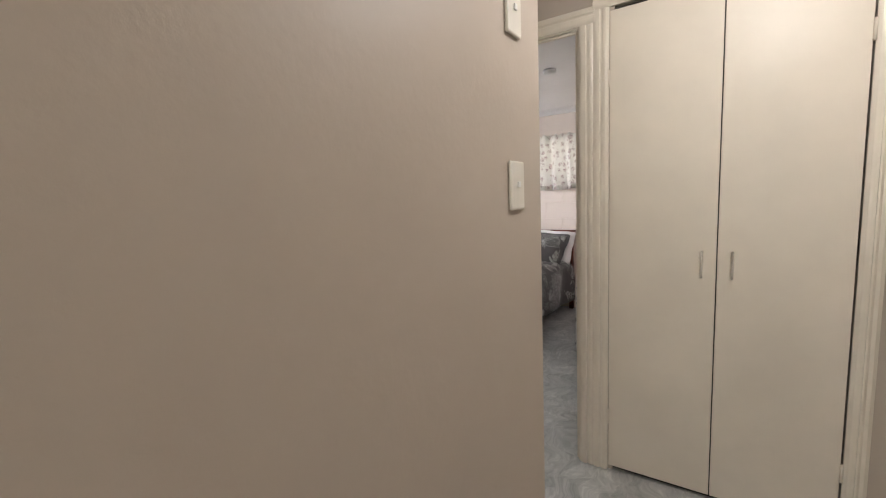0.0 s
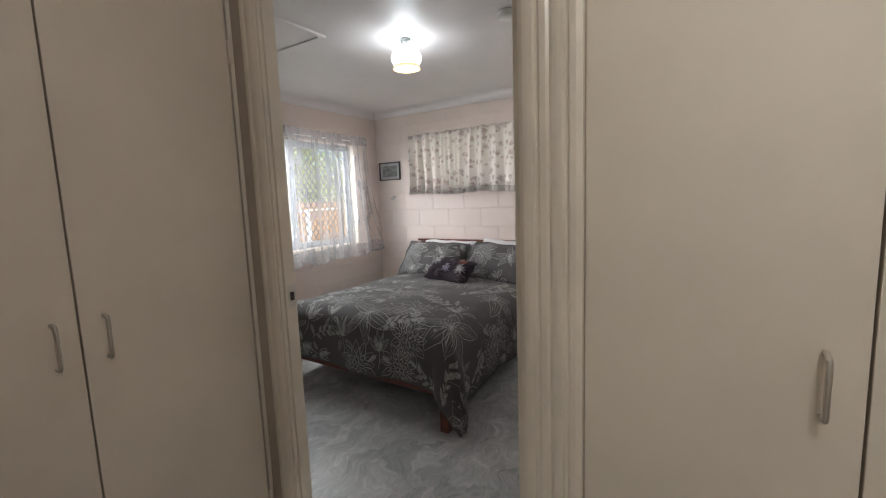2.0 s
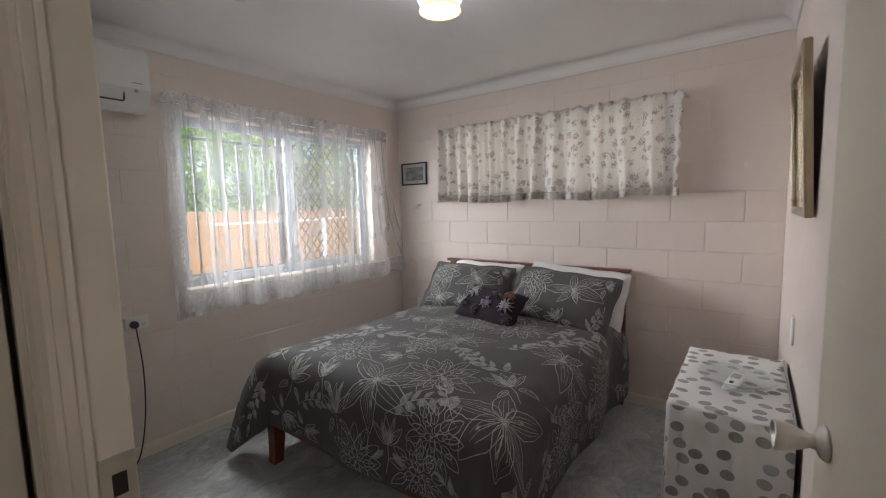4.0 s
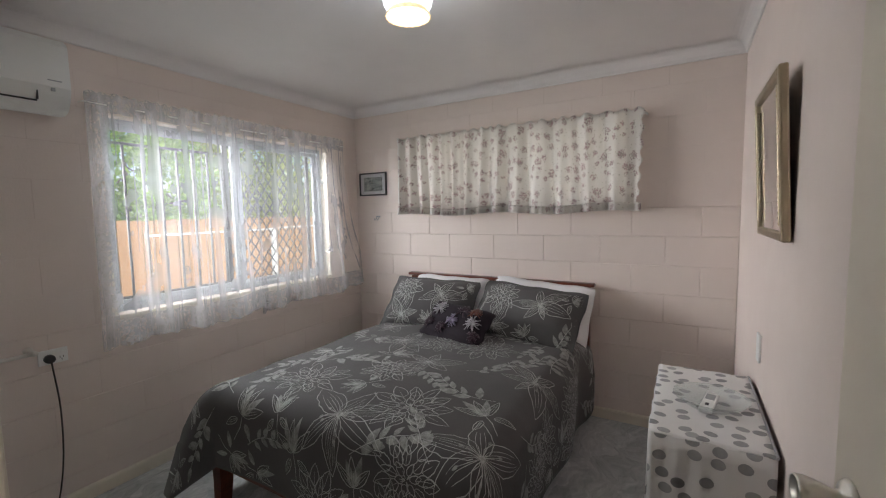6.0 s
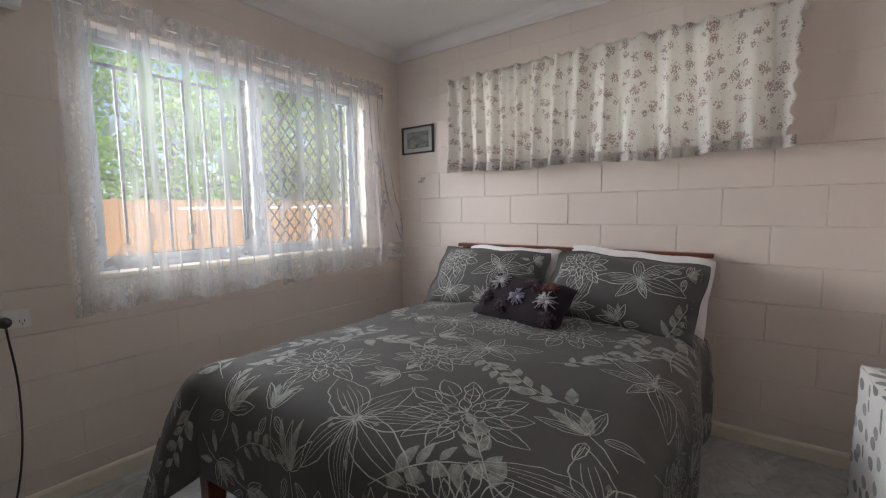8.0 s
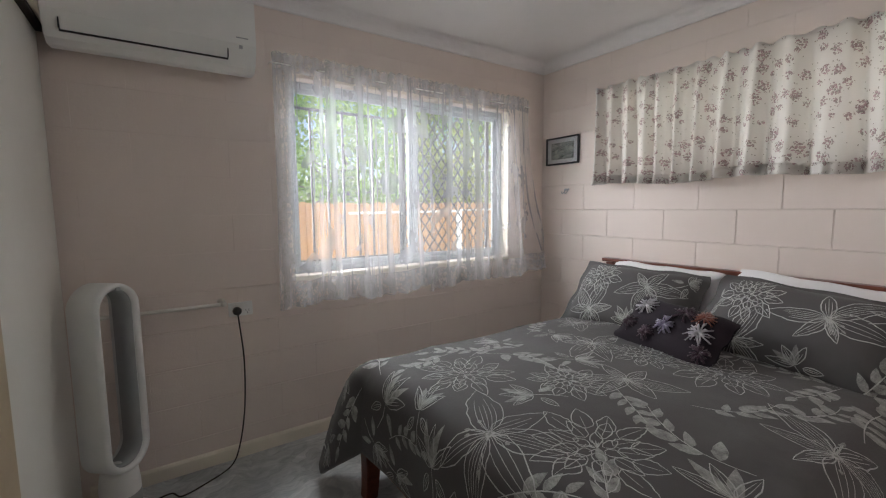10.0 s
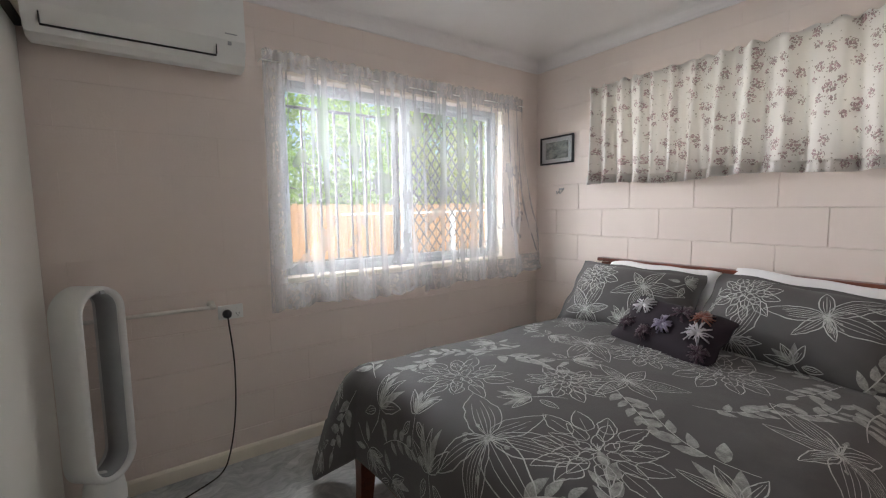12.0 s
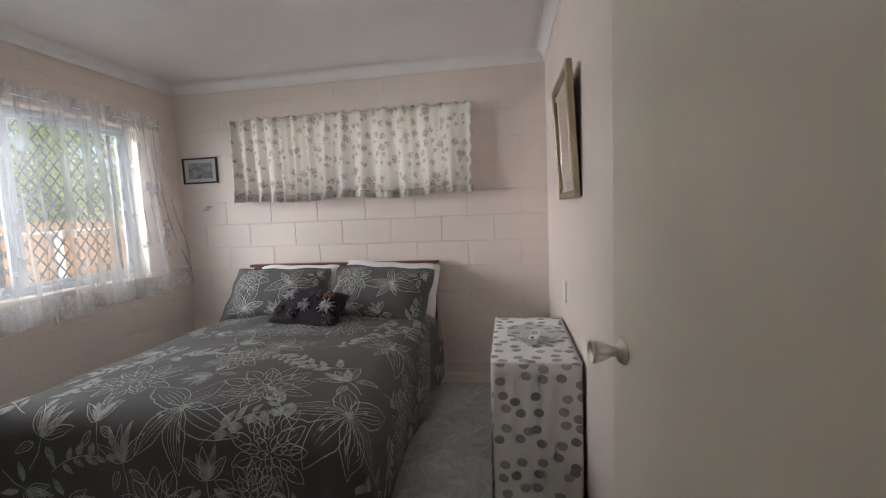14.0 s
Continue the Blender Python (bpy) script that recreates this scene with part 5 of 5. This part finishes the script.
for y0, y1, f0, f1, sd, li in ((SY0, 4.30, -0.02, 0.03, 0.7, 0.02), (4.275, SY1, -0.02, 0.20, 3.9, 0.04)):
    f = voile(y0, y1, f0, f1, sd, li)
    w = y1 - y0
    pan = part("panel", grid(f, 150, 30, lambda u, v: (u * w * 1.5 + sd, v * 1.35)), M_SHEER, sc, "", True)
    part("lace_hem", grid(lambda u, v: f(u, 0.90 + 0.10 * v) + Vector((0.003, 0, -0.012 * v * abs(math.sin(u * 40)))), 150, 5, lambda u, v: (u * w * 1.5, v * 0.14)), M_LACE, pan, "scalloped lace border", True)
    e0, e1 = (0.0, 0.09) if sd < 1 else (0.0, 0.12)
    if sd < 1:
        part("lace_edge", grid(lambda u, v: f(e0 + (e1 - e0) * u, v * 0.90) + Vector((0.003, 0, 0)), 12, 30, lambda u, v: (u * 0.12, v * 1.2)), M_LACE, pan, "lace side border", True)
    part("heading", grid(lambda u, v: f(u, 0.07 * v) + Vector((0.003, 0, 0.012 * (1 - v) * abs(math.sin(u * 60)))), 150, 3, lambda u, v: (u * w * 1.5, v * 0.1)), M_LACE, pan, "gathered heading", True)
part("wire", tube([(XL + 0.05, SY0 - 0.01, SZ1 - 0.05), (XL + 0.05, (SY0 + SY1) / 2, SZ1 - 0.058), (XL + 0.05, SY1 + 0.01, SZ1 - 0.05)], 0.0035, 6), M_WHITE, sc, "", True)
for y in (SY0 - 0.01, SY1 + 0.01):
    part("hook", tube([(XL - 0.004, y, SZ1 - 0.05), (XL + 0.052, y, SZ1 - 0.05)], 0.003, 6), M_CHROME, sc, "", True)

# ---- air conditioner ----
AY0, AY1, AZ0, AZ1 = 2.470, 3.222, 1.984, 2.315
ac = thing("air_conditioner", (XL, (AY0 + AY1) / 2, AZ0), "white wall-mounted split air conditioner above the fan", "air conditioner")
prof = [(0.0, AZ0 + 0.03), (0.07, AZ0 + 0.002), (0.13, AZ0), (0.165, AZ0 + 0.018), (0.195, AZ0 + 0.075), (0.21, AZ0 + 0.11), (0.208, AZ1 - 0.03), (0.19, AZ1 - 0.004), (0.16, AZ1), (0.0, AZ1)]
bm = bmesh.new()
ends = [[bm.verts.new((XL + 0.001 + d, y, z)) for d, z in prof] for y in (AY0, AY1)]
for i in range(len(prof)):
    j = (i + 1) % len(prof)
    bm.faces.new((ends[0][i], ends[0][j], ends[1][j], ends[1][i]))
bm.faces.new(ends[0])
bm.faces.new(ends[1])
bmesh.ops.bevel(bm, geom=[e for e in bm.edges if abs(e.verts[0].co.y - e.verts[1].co.y) < 1e-4], offset=0.006, segments=2, affect='EDGES')
part("casing", bm, M_WHITE, ac)
flap = part("flap", box(XL + 0.176, XL + 0.1845, AY0 + 0.048, AY1 - 0.119, AZ0 + 0.040, AZ0 + 0.047, 0.001), M_BLACK, ac, "dark outlet slot")
for y in (AY0 + 0.048, AY1 - 0.123):
    part("flap_end", box(XL + 0.182, XL + 0.2035, y, y + 0.004, AZ0 + 0.045, AZ0 + 0.085, 0.0005), M_BLACK, ac, "dark slot end")
part("logo", box(XL + 0.210, XL + 0.2125, AY0 + 0.03, AY0 + 0.085, AZ0 + 0.150, AZ0 + 0.158, 0.0005), M_GREY, ac, "small grey maker's mark")
part("sensor", box(XL + 0.203, XL + 0.2125, AY1 - 0.075, AY1 - 0.06, AZ0 + 0.09, AZ0 + 0.105, 0.001), M_GREY, ac, "grey sensor window")
part("lettering", box(XL + 0.210, XL + 0.2125, AY1 - 0.085, AY1 - 0.035, AZ0 + 0.135, AZ0 + 0.140, 0.0005), M_GREY, ac)
part("pipe_cover", box(XL + 0.001, XL + 0.07, YF + 0.001, AY0 - 0.001, AZ0 + 0.06, AZ1 - 0.07, 0.004), M_OFFWHITE, ac)

# ---- rail, outlet, cord ----
rl = thing("towel_rail", (XL, 2.74, 0.87), "thin chrome towel rail fixed to the block wall", "towel rail")
part("bar", tube([(XL + 0.075, 2.462, 0.864), (XL + 0.075, 3.045, 0.860)], 0.0095, 12), M_CHROME, rl, "", True)
for y in (2.478, 3.03):
    part("bracket", lathe([(0.019, 0.0), (0.019, 0.006), (0.009, 0.012), (0.008, 0.068), (0.012, 0.072), (0.012, 0.088), (0.0, 0.09)], (XL + 0.0005, y, 0.862), 'X', 18), M_CHROME, rl, "", True)
ol = thing("power_outlet", (XL, 3.115, 0.82), "white double power outlet with a black plug in it", "outlet")
part("plate", box(XL + 0.0005, XL + 0.011, 3.06, 3.175, 0.775, 0.848, 0.003), M_WHITE, ol)
for y in (3.10, 3.15):
    part("switch", box(XL + 0.0105, XL + 0.015, y - 0.006, y + 0.006, 0.825, 0.838, 0.001), M_WHITE, ol)
for y, z, a in ((3.142, 0.802, 0.3), (3.156, 0.802, -0.3), (3.149, 0.789, 0.0)):
    part("pin_slot", box(XL + 0.0105, XL + 0.0118, y - 0.0012, y + 0.0012, z - 0.005, z + 0.005), M_BLACK, ol)
# ---- bladeless tower fan ----
fan = thing("tower_fan", (-3.42, 2.60, 0), "white bladeless tower fan with a tall oval air loop", "fan")


def stadium(r, half, n=14):
    """Upright outline with round ends: list of (across, up)."""
    out = []
    for k in range(n + 1):
        a = math.pi * k / n
        out.append((r * math.cos(a), half + r * math.sin(a)))
    for k in range(n + 1):
        a = math.pi + math.pi * k / n
        out.append((r * math.cos(a), -half + r * math.sin(a)))
    return out


def loop_ring(sections, zc):
    """Ring swept round the outline; sections are (radius, half height, depth)."""
    bm = bmesh.new()
    rings = [[bm.verts.new((-3.42 + a, 2.60 + d, zc + h)) for a, h in stadium(r, hf)] for r, hf, d in sections]
    m = len(rings)
    n = len(rings[0])
    for i in range(m):
        A, B = rings[i], rings[(i + 1) % m]
        for k in range(n):
            j = (k + 1) % n
            bm.faces.new((A[k], A[j], B[j], B[k]))
    return bm


FH = 0.30
part("air_loop", loop_ring([(0.100, FH, 0.068), (0.106, FH, 0.05), (0.106, FH, -0.06), (0.098, FH, -0.07), (0.090, FH, -0.07), (0.084, FH, -0.05), (0.080, FH, 0.055), (0.088, FH, 0.066)], 0.63), M_WHITE, fan, "white oval air loop", True)
part("inner_loop", loop_ring([(0.0835, FH, -0.045), (0.079, FH, -0.045), (0.0755, FH, 0.05), (0.0795, FH, 0.05)], 0.63), M_GREY, fan, "silver-grey inner lining", True)
part("base", lathe([(0.0, 0.0), (0.108, 0.0), (0.112, 0.006), (0.112, 0.014), (0.075, 0.022), (0.073, 0.03), (0.074, 0.16), (0.068, 0.215), (0.055, 0.25), (0.0, 0.255)], (-3.42, 2.60, 0.0), 'Z', 36), M_WHITE, fan, "white cylinder base", True)
part("grille_band", lathe([(0.0755, 0.04), (0.0755, 0.12), (0.074, 0.122), (0.074, 0.038)], (-3.42, 2.60, 0.0), 'Z', 36, None, 0.0, 0, False), M_GREY, fan, "fine grey intake band", True)
part("button", box(-3.43, -3.41, 2.665, 2.672, 1.005, 1.02, 0.002), M_GREY, fan)
fan.rotation_euler = (0, 0, radians(-40))
fan.location.y -= 0.02
fan.location.x -= 0.03
CORD = [(XL + 0.045, 3.098, 0.80), (XL + 0.05, 3.10, 0.76), (XL + 0.045, 3.115, 0.55), (XL + 0.05, 3.105, 0.30), (XL + 0.06, 3.07, 0.10), (XL + 0.08, 3.02, 0.008), (XL + 0.16, 2.90, 0.006), (XL + 0.20, 2.80, 0.006),
        (XL + 0.15, 2.76, 0.006), (XL + 0.16, 2.70, 0.006), (XL + 0.19, 2.648, 0.01)]
cord = new("power_cord", mesh_from("power_cord", tube(smooth_line(CORD, 8), 0.0038, 8), M_CORD, True))
plug = new("plug", mesh_from("plug", lathe([(0.021, 0.0), (0.022, 0.012), (0.019, 0.030), (0.010, 0.036), (0.0, 0.037)], (XL + 0.0145, 3.098, 0.806), 'X', 18), M_BLACK, True))
for ob, txt in ((cord, "brown power cord trailing over the floor"), (plug, "round black plug in the wall outlet")):
    ob.parent = fan
    ob.matrix_parent_inverse = fan.matrix_basis.inverted()
    tagged(ob, txt)


# ---- ceiling fittings ----
lamp = thing("ceiling_lamp", (LX, LY, ZC), "small ceiling light, lit frosted glass globe with ruffled amber rim", "ceiling lamp")
part("canopy", lathe([(0.0, -0.0005), (0.034, -0.0005), (0.034, -0.018), (0.030, -0.026), (0.024, -0.030), (0.022, -0.056), (0.0, -0.057)], (LX, LY, ZC), 'Z', 32), M_GREY, lamp, "grey lamp holder at the ceiling", True)
shade = [(0.024, -0.050), (0.040, -0.054), (0.064, -0.063), (0.084, -0.080), (0.096, -0.102), (0.099, -0.122), (0.095, -0.142), (0.084, -0.160), (0.078, -0.167)]
gl = bmesh.new()
lathe(shade + [(r - 0.003, h) for r, h in reversed(shade)], (LX, LY, ZC), 'Z', 64, gl, 0.0, 0, False)
gs = part("globe", gl, M_SHADE, lamp, "glowing frosted glass globe, open below", True)
gs.visible_shadow = False
bl = part("bulb", lathe([(0.0, -0.058), (0.014, -0.059), (0.015, -0.080), (0.029, -0.100), (0.033, -0.122), (0.027, -0.142), (0.012, -0.154), (0.0, -0.156)], (LX, LY, ZC), 'Z', 24), M_BULB, lamp, "lit bulb", True)
bl.visible_shadow = False
rim = [(0.078, -0.167), (0.081, -0.173), (0.086, -0.182), (0.090, -0.189)]
rb_ = part("rim", lathe(rim + [(r - 0.003, h) for r, h in reversed(rim)], (LX, LY, ZC), 'Z', 96, None, 0.022, 20, False), M_AMBER, lamp, "amber ruffled rim", True)
rb_.visible_shadow = False
sd = thing("smoke_detector", (-1.22, 3.82, ZC), "round white smoke detector on the ceiling", "smoke detector")
part("body", lathe([(0.0, -0.0005), (0.052, -0.0005), (0.054, -0.015), (0.048, -0.030), (0.030, -0.036), (0.0, -0.037)], (-1.22, 3.82, ZC), 'Z', 28), M_WHITE, sd, "", True)
ht = thing("ceiling_hatch", (-2.56, 3.13, ZC), "square white ceiling access hatch in a flat frame", "hatch")
hx0, hx1, hy0, hy1 = -2.86, -2.26, 2.83, 3.43
part("panel", box(hx0 + 0.03, hx1 - 0.03, hy0 + 0.03, hy1 - 0.03, ZC - 0.006, ZC - 0.0005, 0.001), M_CEIL, ht)
for a in ((hx0, hx0 + 0.035, hy0, hy1), (hx1 - 0.035, hx1, hy0, hy1), (hx0 + 0.035, hx1 - 0.035, hy0, hy0 + 0.035), (hx0 + 0.035, hx1 - 0.035, hy1 - 0.035, hy1)):
    part("frame_strip", box(a[0], a[1], a[2], a[3], ZC - 0.016, ZC - 0.0005, 0.003), M_CEIL, ht)

hl = thing("hall_lamp", (0.25, 1.50, ZC), "round white opal hall ceiling light", "ceiling lamp")
part("base", lathe([(0.0, -0.0005), (0.10, -0.0005), (0.10, -0.02), (0.0, -0.021)], (0.25, 1.50, ZC), 'Z', 32), M_WHITE, hl, "", True)
og = part("bowl", lathe([(0.098, -0.021), (0.12, -0.05), (0.11, -0.11), (0.07, -0.16), (0.0, -0.18)], (0.25, 1.50, ZC), 'Z', 32), M_LIT, hl, "opal glass bowl", True)
og.visible_shadow = False

# ---- yard beyond the window ----
GZ = -0.35
solo("ground", box(-400, 400, -400, 400, GZ - 0.3, GZ), M_SOIL, "dry lawn and earth of the yard", "ground", "structure")
rng = random.Random(5)


def blades(bm, n, x0, x1, y0, y1, h):
    for _ in range(n):
        x, y = rng.uniform(x0, x1), rng.uniform(y0, y1)
        a = rng.uniform(0, 6.28)
        hh = h * rng.uniform(0.5, 1.2)
        w = 0.008
        dx, dy = math.cos(a) * w, math.sin(a) * w
        t = (rng.uniform(-.03, .03), rng.uniform(-.03, .03))
        vs = [bm.verts.new(p_) for p_ in ((x - dx, y - dy, GZ), (x + dx, y + dy, GZ), (x + t[0], y + t[1], GZ + hh))]
        bm.faces.new(vs)


gb = bmesh.new()
blades(gb, 9000, -9.2, -4.2, 2.5, 12.0, 0.09)
tagged(new("grass", mesh_from("grass", gb, M_GRASS)), "short sunlit lawn grass in the yard", "grass", "", "stuff")

FXN = -9.3
fence = thing("paling_fence", (FXN, 8.0, GZ), "orange-brown timber paling fence at the end of the yard", "fence")
pal = {}
for k in range(8):
    h = 1.78 + 0.02 * rng.uniform(-1, 1)
    pal[k] = mesh_from("paling", box(-0.009, 0.009, -0.049, 0.049, 0.0, h, 0.003, seg=1), M_PALING)
for i in range(130):
    o = new("paling", pal[rng.randrange(8)])
    o.location = (rng.uniform(-0.006, 0.006) + (0.02 if i % 2 else 0), -5.5 + i * 0.098, rng.uniform(0, 0.02))
    o.parent = fence
for z in (GZ + 0.3, GZ + 1.45):
    part("rail", box(FXN - 0.06, FXN - 0.012, 2.4, 15.2, z, z + 0.07, 0.004), M_PALING, fence)

# white pipe frame in the yard
pf = thing("pipe_rail", (-6.6, 6.7, GZ), "white painted pipe rail standing in the yard", "rail")
part("post", tube([(-6.6, 6.72, GZ), (-6.6, 6.72, 1.30)], 0.045, 12), M_WHITE, pf, "", True)
part("bar", tube([(-6.6, 6.72, 1.28), (-6.6, 4.9, 1.27)], 0.014, 8), M_WHITE, pf, "", True)
part("bar", tube([(-6.6, 6.72, 1.29), (-6.6, 9.4, 1.33)], 0.014, 8), M_WHITE, pf, "", True)
part("post", tube([(-6.6, 9.4, GZ), (-6.6, 9.4, 1.33)], 0.03, 12), M_WHITE, pf, "", True)


def leaf_cloud(n, centre, radii, size, rnd, gaps=0.35):
    """Crown of single leaves in clumps, hollow in places."""
    clumps = []
    for _ in range(max(8, n // 110)):
        d = Vector((rnd.gauss(0, 1), rnd.gauss(0, 1), rnd.gauss(0, 1))).normalized()
        f = rnd.uniform(0.35, 1.0)
        clumps.append((Vector((centre[0] + d.x * radii[0] * f, centre[1] + d.y * radii[1] * f, centre[2] + d.z * radii[2] * f)), rnd.uniform(0.22, 0.5) * min(radii)))
    verts, faces = [], []
    for _ in range(n):
        c, r = clumps[rnd.randrange(len(clumps))]
        p_ = c + Vector((rnd.gauss(0, r * .55), rnd.gauss(0, r * .55), rnd.gauss(0, r * .5)))
        a = Vector((rnd.gauss(0, 1), rnd.gauss(0, 1), rnd.gauss(-.4, .7))).normalized()
        s = a.cross(Vector((rnd.gauss(0, 1), rnd.gauss(0, 1), rnd.gauss(0, 1)))).normalized()
        L = size * rnd.uniform(0.7, 1.3)
        k = len(verts)
        verts += [p_, p_ + a * L * .5 + s * L * .22, p_ + a * L, p_ + a * L * .5 - s * L * .22]
        faces.append((k, k + 1, k + 2, k + 3))
    me = bpy.data.meshes.new("crown")
    me.from_pydata([tuple(v) for v in verts], [], faces)
    return me, clumps


def tree(x, y, h, rad, m, n, size, label, seed, trunk_r=0.09):
    rnd = random.Random(seed)
    ob = thing("tree", (x, y, GZ), label, "tree", "trees behind the fence")
    me, clumps = leaf_cloud(n, (x, y, GZ + h - rad[2]), rad, size, rnd)
    me.materials.append(m)
    me.transform(Matrix.Translation((-x, -y, -GZ)))
    cr = new("crown", me)
    cr.parent = ob
    bm = bmesh.new()
    top = Vector((x, y, GZ + h - rad[2]))
    lathe([(trunk_r * 1.3, 0.0), (trunk_r, 0.4), (trunk_r * 0.8, (h - rad[2]) * 0.7), (trunk_r * 0.5, h - rad[2])], (x, y, GZ), 'Z', 10, bm)
    for c, r in clumps[:14]:
        st = Vector((x, y, GZ + (h - rad[2]) * rnd.uniform(0.55, 0.98)))
        tube([st, st.lerp(c, 0.5) + Vector((0, 0, 0.1)), c], 0.018, 5, bm)
    part("trunk", bm, M_BARK, ob, "", True)
    return ob


tree(-10.6, 4.2, 4.6, (1.1, 1.6, 1.9), M_LEAF, 5200, 0.15, "leafy green tree behind the fence", 1)
tree(-11.0, 6.6, 5.2, (1.2, 1.9, 2.2), M_LEAF, 6500, 0.16, "dense bright green tree behind the fence", 2)
tree(-10.8, 9.3, 4.9, (1.1, 1.9, 2.0), M_LEAF2, 6000, 0.13, "olive green tree behind the fence", 3)
tree(-11.2, 12.2, 5.3, (1.3, 2.0, 2.2), M_LEAF2, 5500, 0.14, "olive green tree behind the fence", 4)
tree(-13.0, 5.6, 6.6, (1.6, 2.4, 2.8), M_LEAF, 5000, 0.20, "tall green tree farther back", 6)
tree(-13.4, 10.6, 7.0, (1.6, 3.0, 3.0), M_LEAF, 5500, 0.20, "tall green tree farther back", 7)
sh = thing("shrub", (-7.6, 4.35, GZ), "small yellow-leaved shrub in the yard", "shrub")
me, _c = leaf_cloud(900, (-7.6, 4.35, GZ + 0.45), (0.4, 0.45, 0.42), 0.10, random.Random(9))
me.materials.append(M_SHRUB)
me.transform(Matrix.Translation((7.6, -4.35, -GZ)))
so = new("foliage", me)
so.parent = sh
part("stem", lathe([(0.03, 0.0), (0.02, 0.5)], (-7.6, 4.35, GZ), 'Z', 8), M_BARK, sh)

# ---- block pieces of the two masonry walls ----
cache = {}


def block_mesh(w, h, cx, cz):
    key = (round(w, 4), round(h, 4), cx, cz)
    if key not in cache:
        bm = bmesh.new()
        lo = [bm.verts.new((sx * w / 2, 0.0, sz * h / 2)) for sx, sz in ((-1, -1), (1, -1), (1, 1), (-1, 1))]
        hi = [bm.verts.new((sx * (w / 2 - cx), REC, sz * (h / 2 - cz))) for sx, sz in ((-1, -1), (1, -1), (1, 1), (-1, 1))]
        bm.faces.new(hi)
        for i in range(4):
            bm.faces.new((lo[i], lo[(i + 1) % 4], hi[(i + 1) % 4], hi[i]))
        cache[key] = mesh_from("block", bm, M_BLOCK)
    return cache[key]


def lay_blocks(parent, a0, a1, phase, place, holes, filled, upright):
    """Running bond of 0.4 m blocks between a0 and a1, round the openings."""
    row = -7
    while True:
        z0, z1 = COURSE0 + row * COURSE, COURSE0 + (row + 1) * COURSE
        row += 1
        if z0 >= ZC:
            break
        if z1 <= 0.08:
            continue
        z0, z1 = max(z0, 0.0), min(z1, ZCOR + 0.01)
        s = phase + (0.2 if (row - 1) % 2 else 0.0) - 4.0
        while s < a1:
            b0, b1 = max(s, a0), min(s + 0.4, a1)
            s += 0.4
            spans = [(b0, b1, z0, z1)]
            for h0, h1, q0, q1 in holes:
                nxt = []
                for c0, c1, d0, d1 in spans:
                    if c1 <= h0 or c0 >= h1 or d1 <= q0 or d0 >= q1:
                        nxt.append((c0, c1, d0, d1))
                        continue
                    if c0 < h0:
                        nxt.append((c0, h0, d0, d1))
                    if c1 > h1:
                        nxt.append((h1, c1, d0, d1))
                    m0, m1 = max(c0, h0), min(c1, h1)
                    if d0 < q0:
                        nxt.append((m0, m1, d0, q0))
                    if d1 > q1:
                        nxt.append((m0, m1, q1, d1))
                spans = nxt
            for c0, c1, d0, d1 in spans:
                if c1 - c0 < 0.02 or d1 - d0 < 0.02:
                    continue
                g = 0.0003 if d0 > filled else 0.0022      # joints higher up are painted full
                gx = min(g, upright)
                o = new("block", block_mesh(c1 - c0 - gx, d1 - d0 - g, 0.0023 if gx > 0.001 else 0.0003, 0.0023 if g > 0.001 else 0.0003))
                o.parent = parent
                o.matrix_basis = place((c0 + c1) / 2, (d0 + d1) / 2)


lay_blocks(wall_back, XL, XR, -3.05, lambda s, z: pose(s, YB + REC, z, 0, 0, 180), [HW], 1.45, 0.01)
lay_blocks(wall_window, YF, YB, YB + 0.1, lambda s, z: pose(XL - REC, s, z, 0, 0, -90), [(WY0 - 0.004, WY1 + 0.004, WZ0 - 0.024, WZ1 + 0.002)], 0.90, 0.0004)
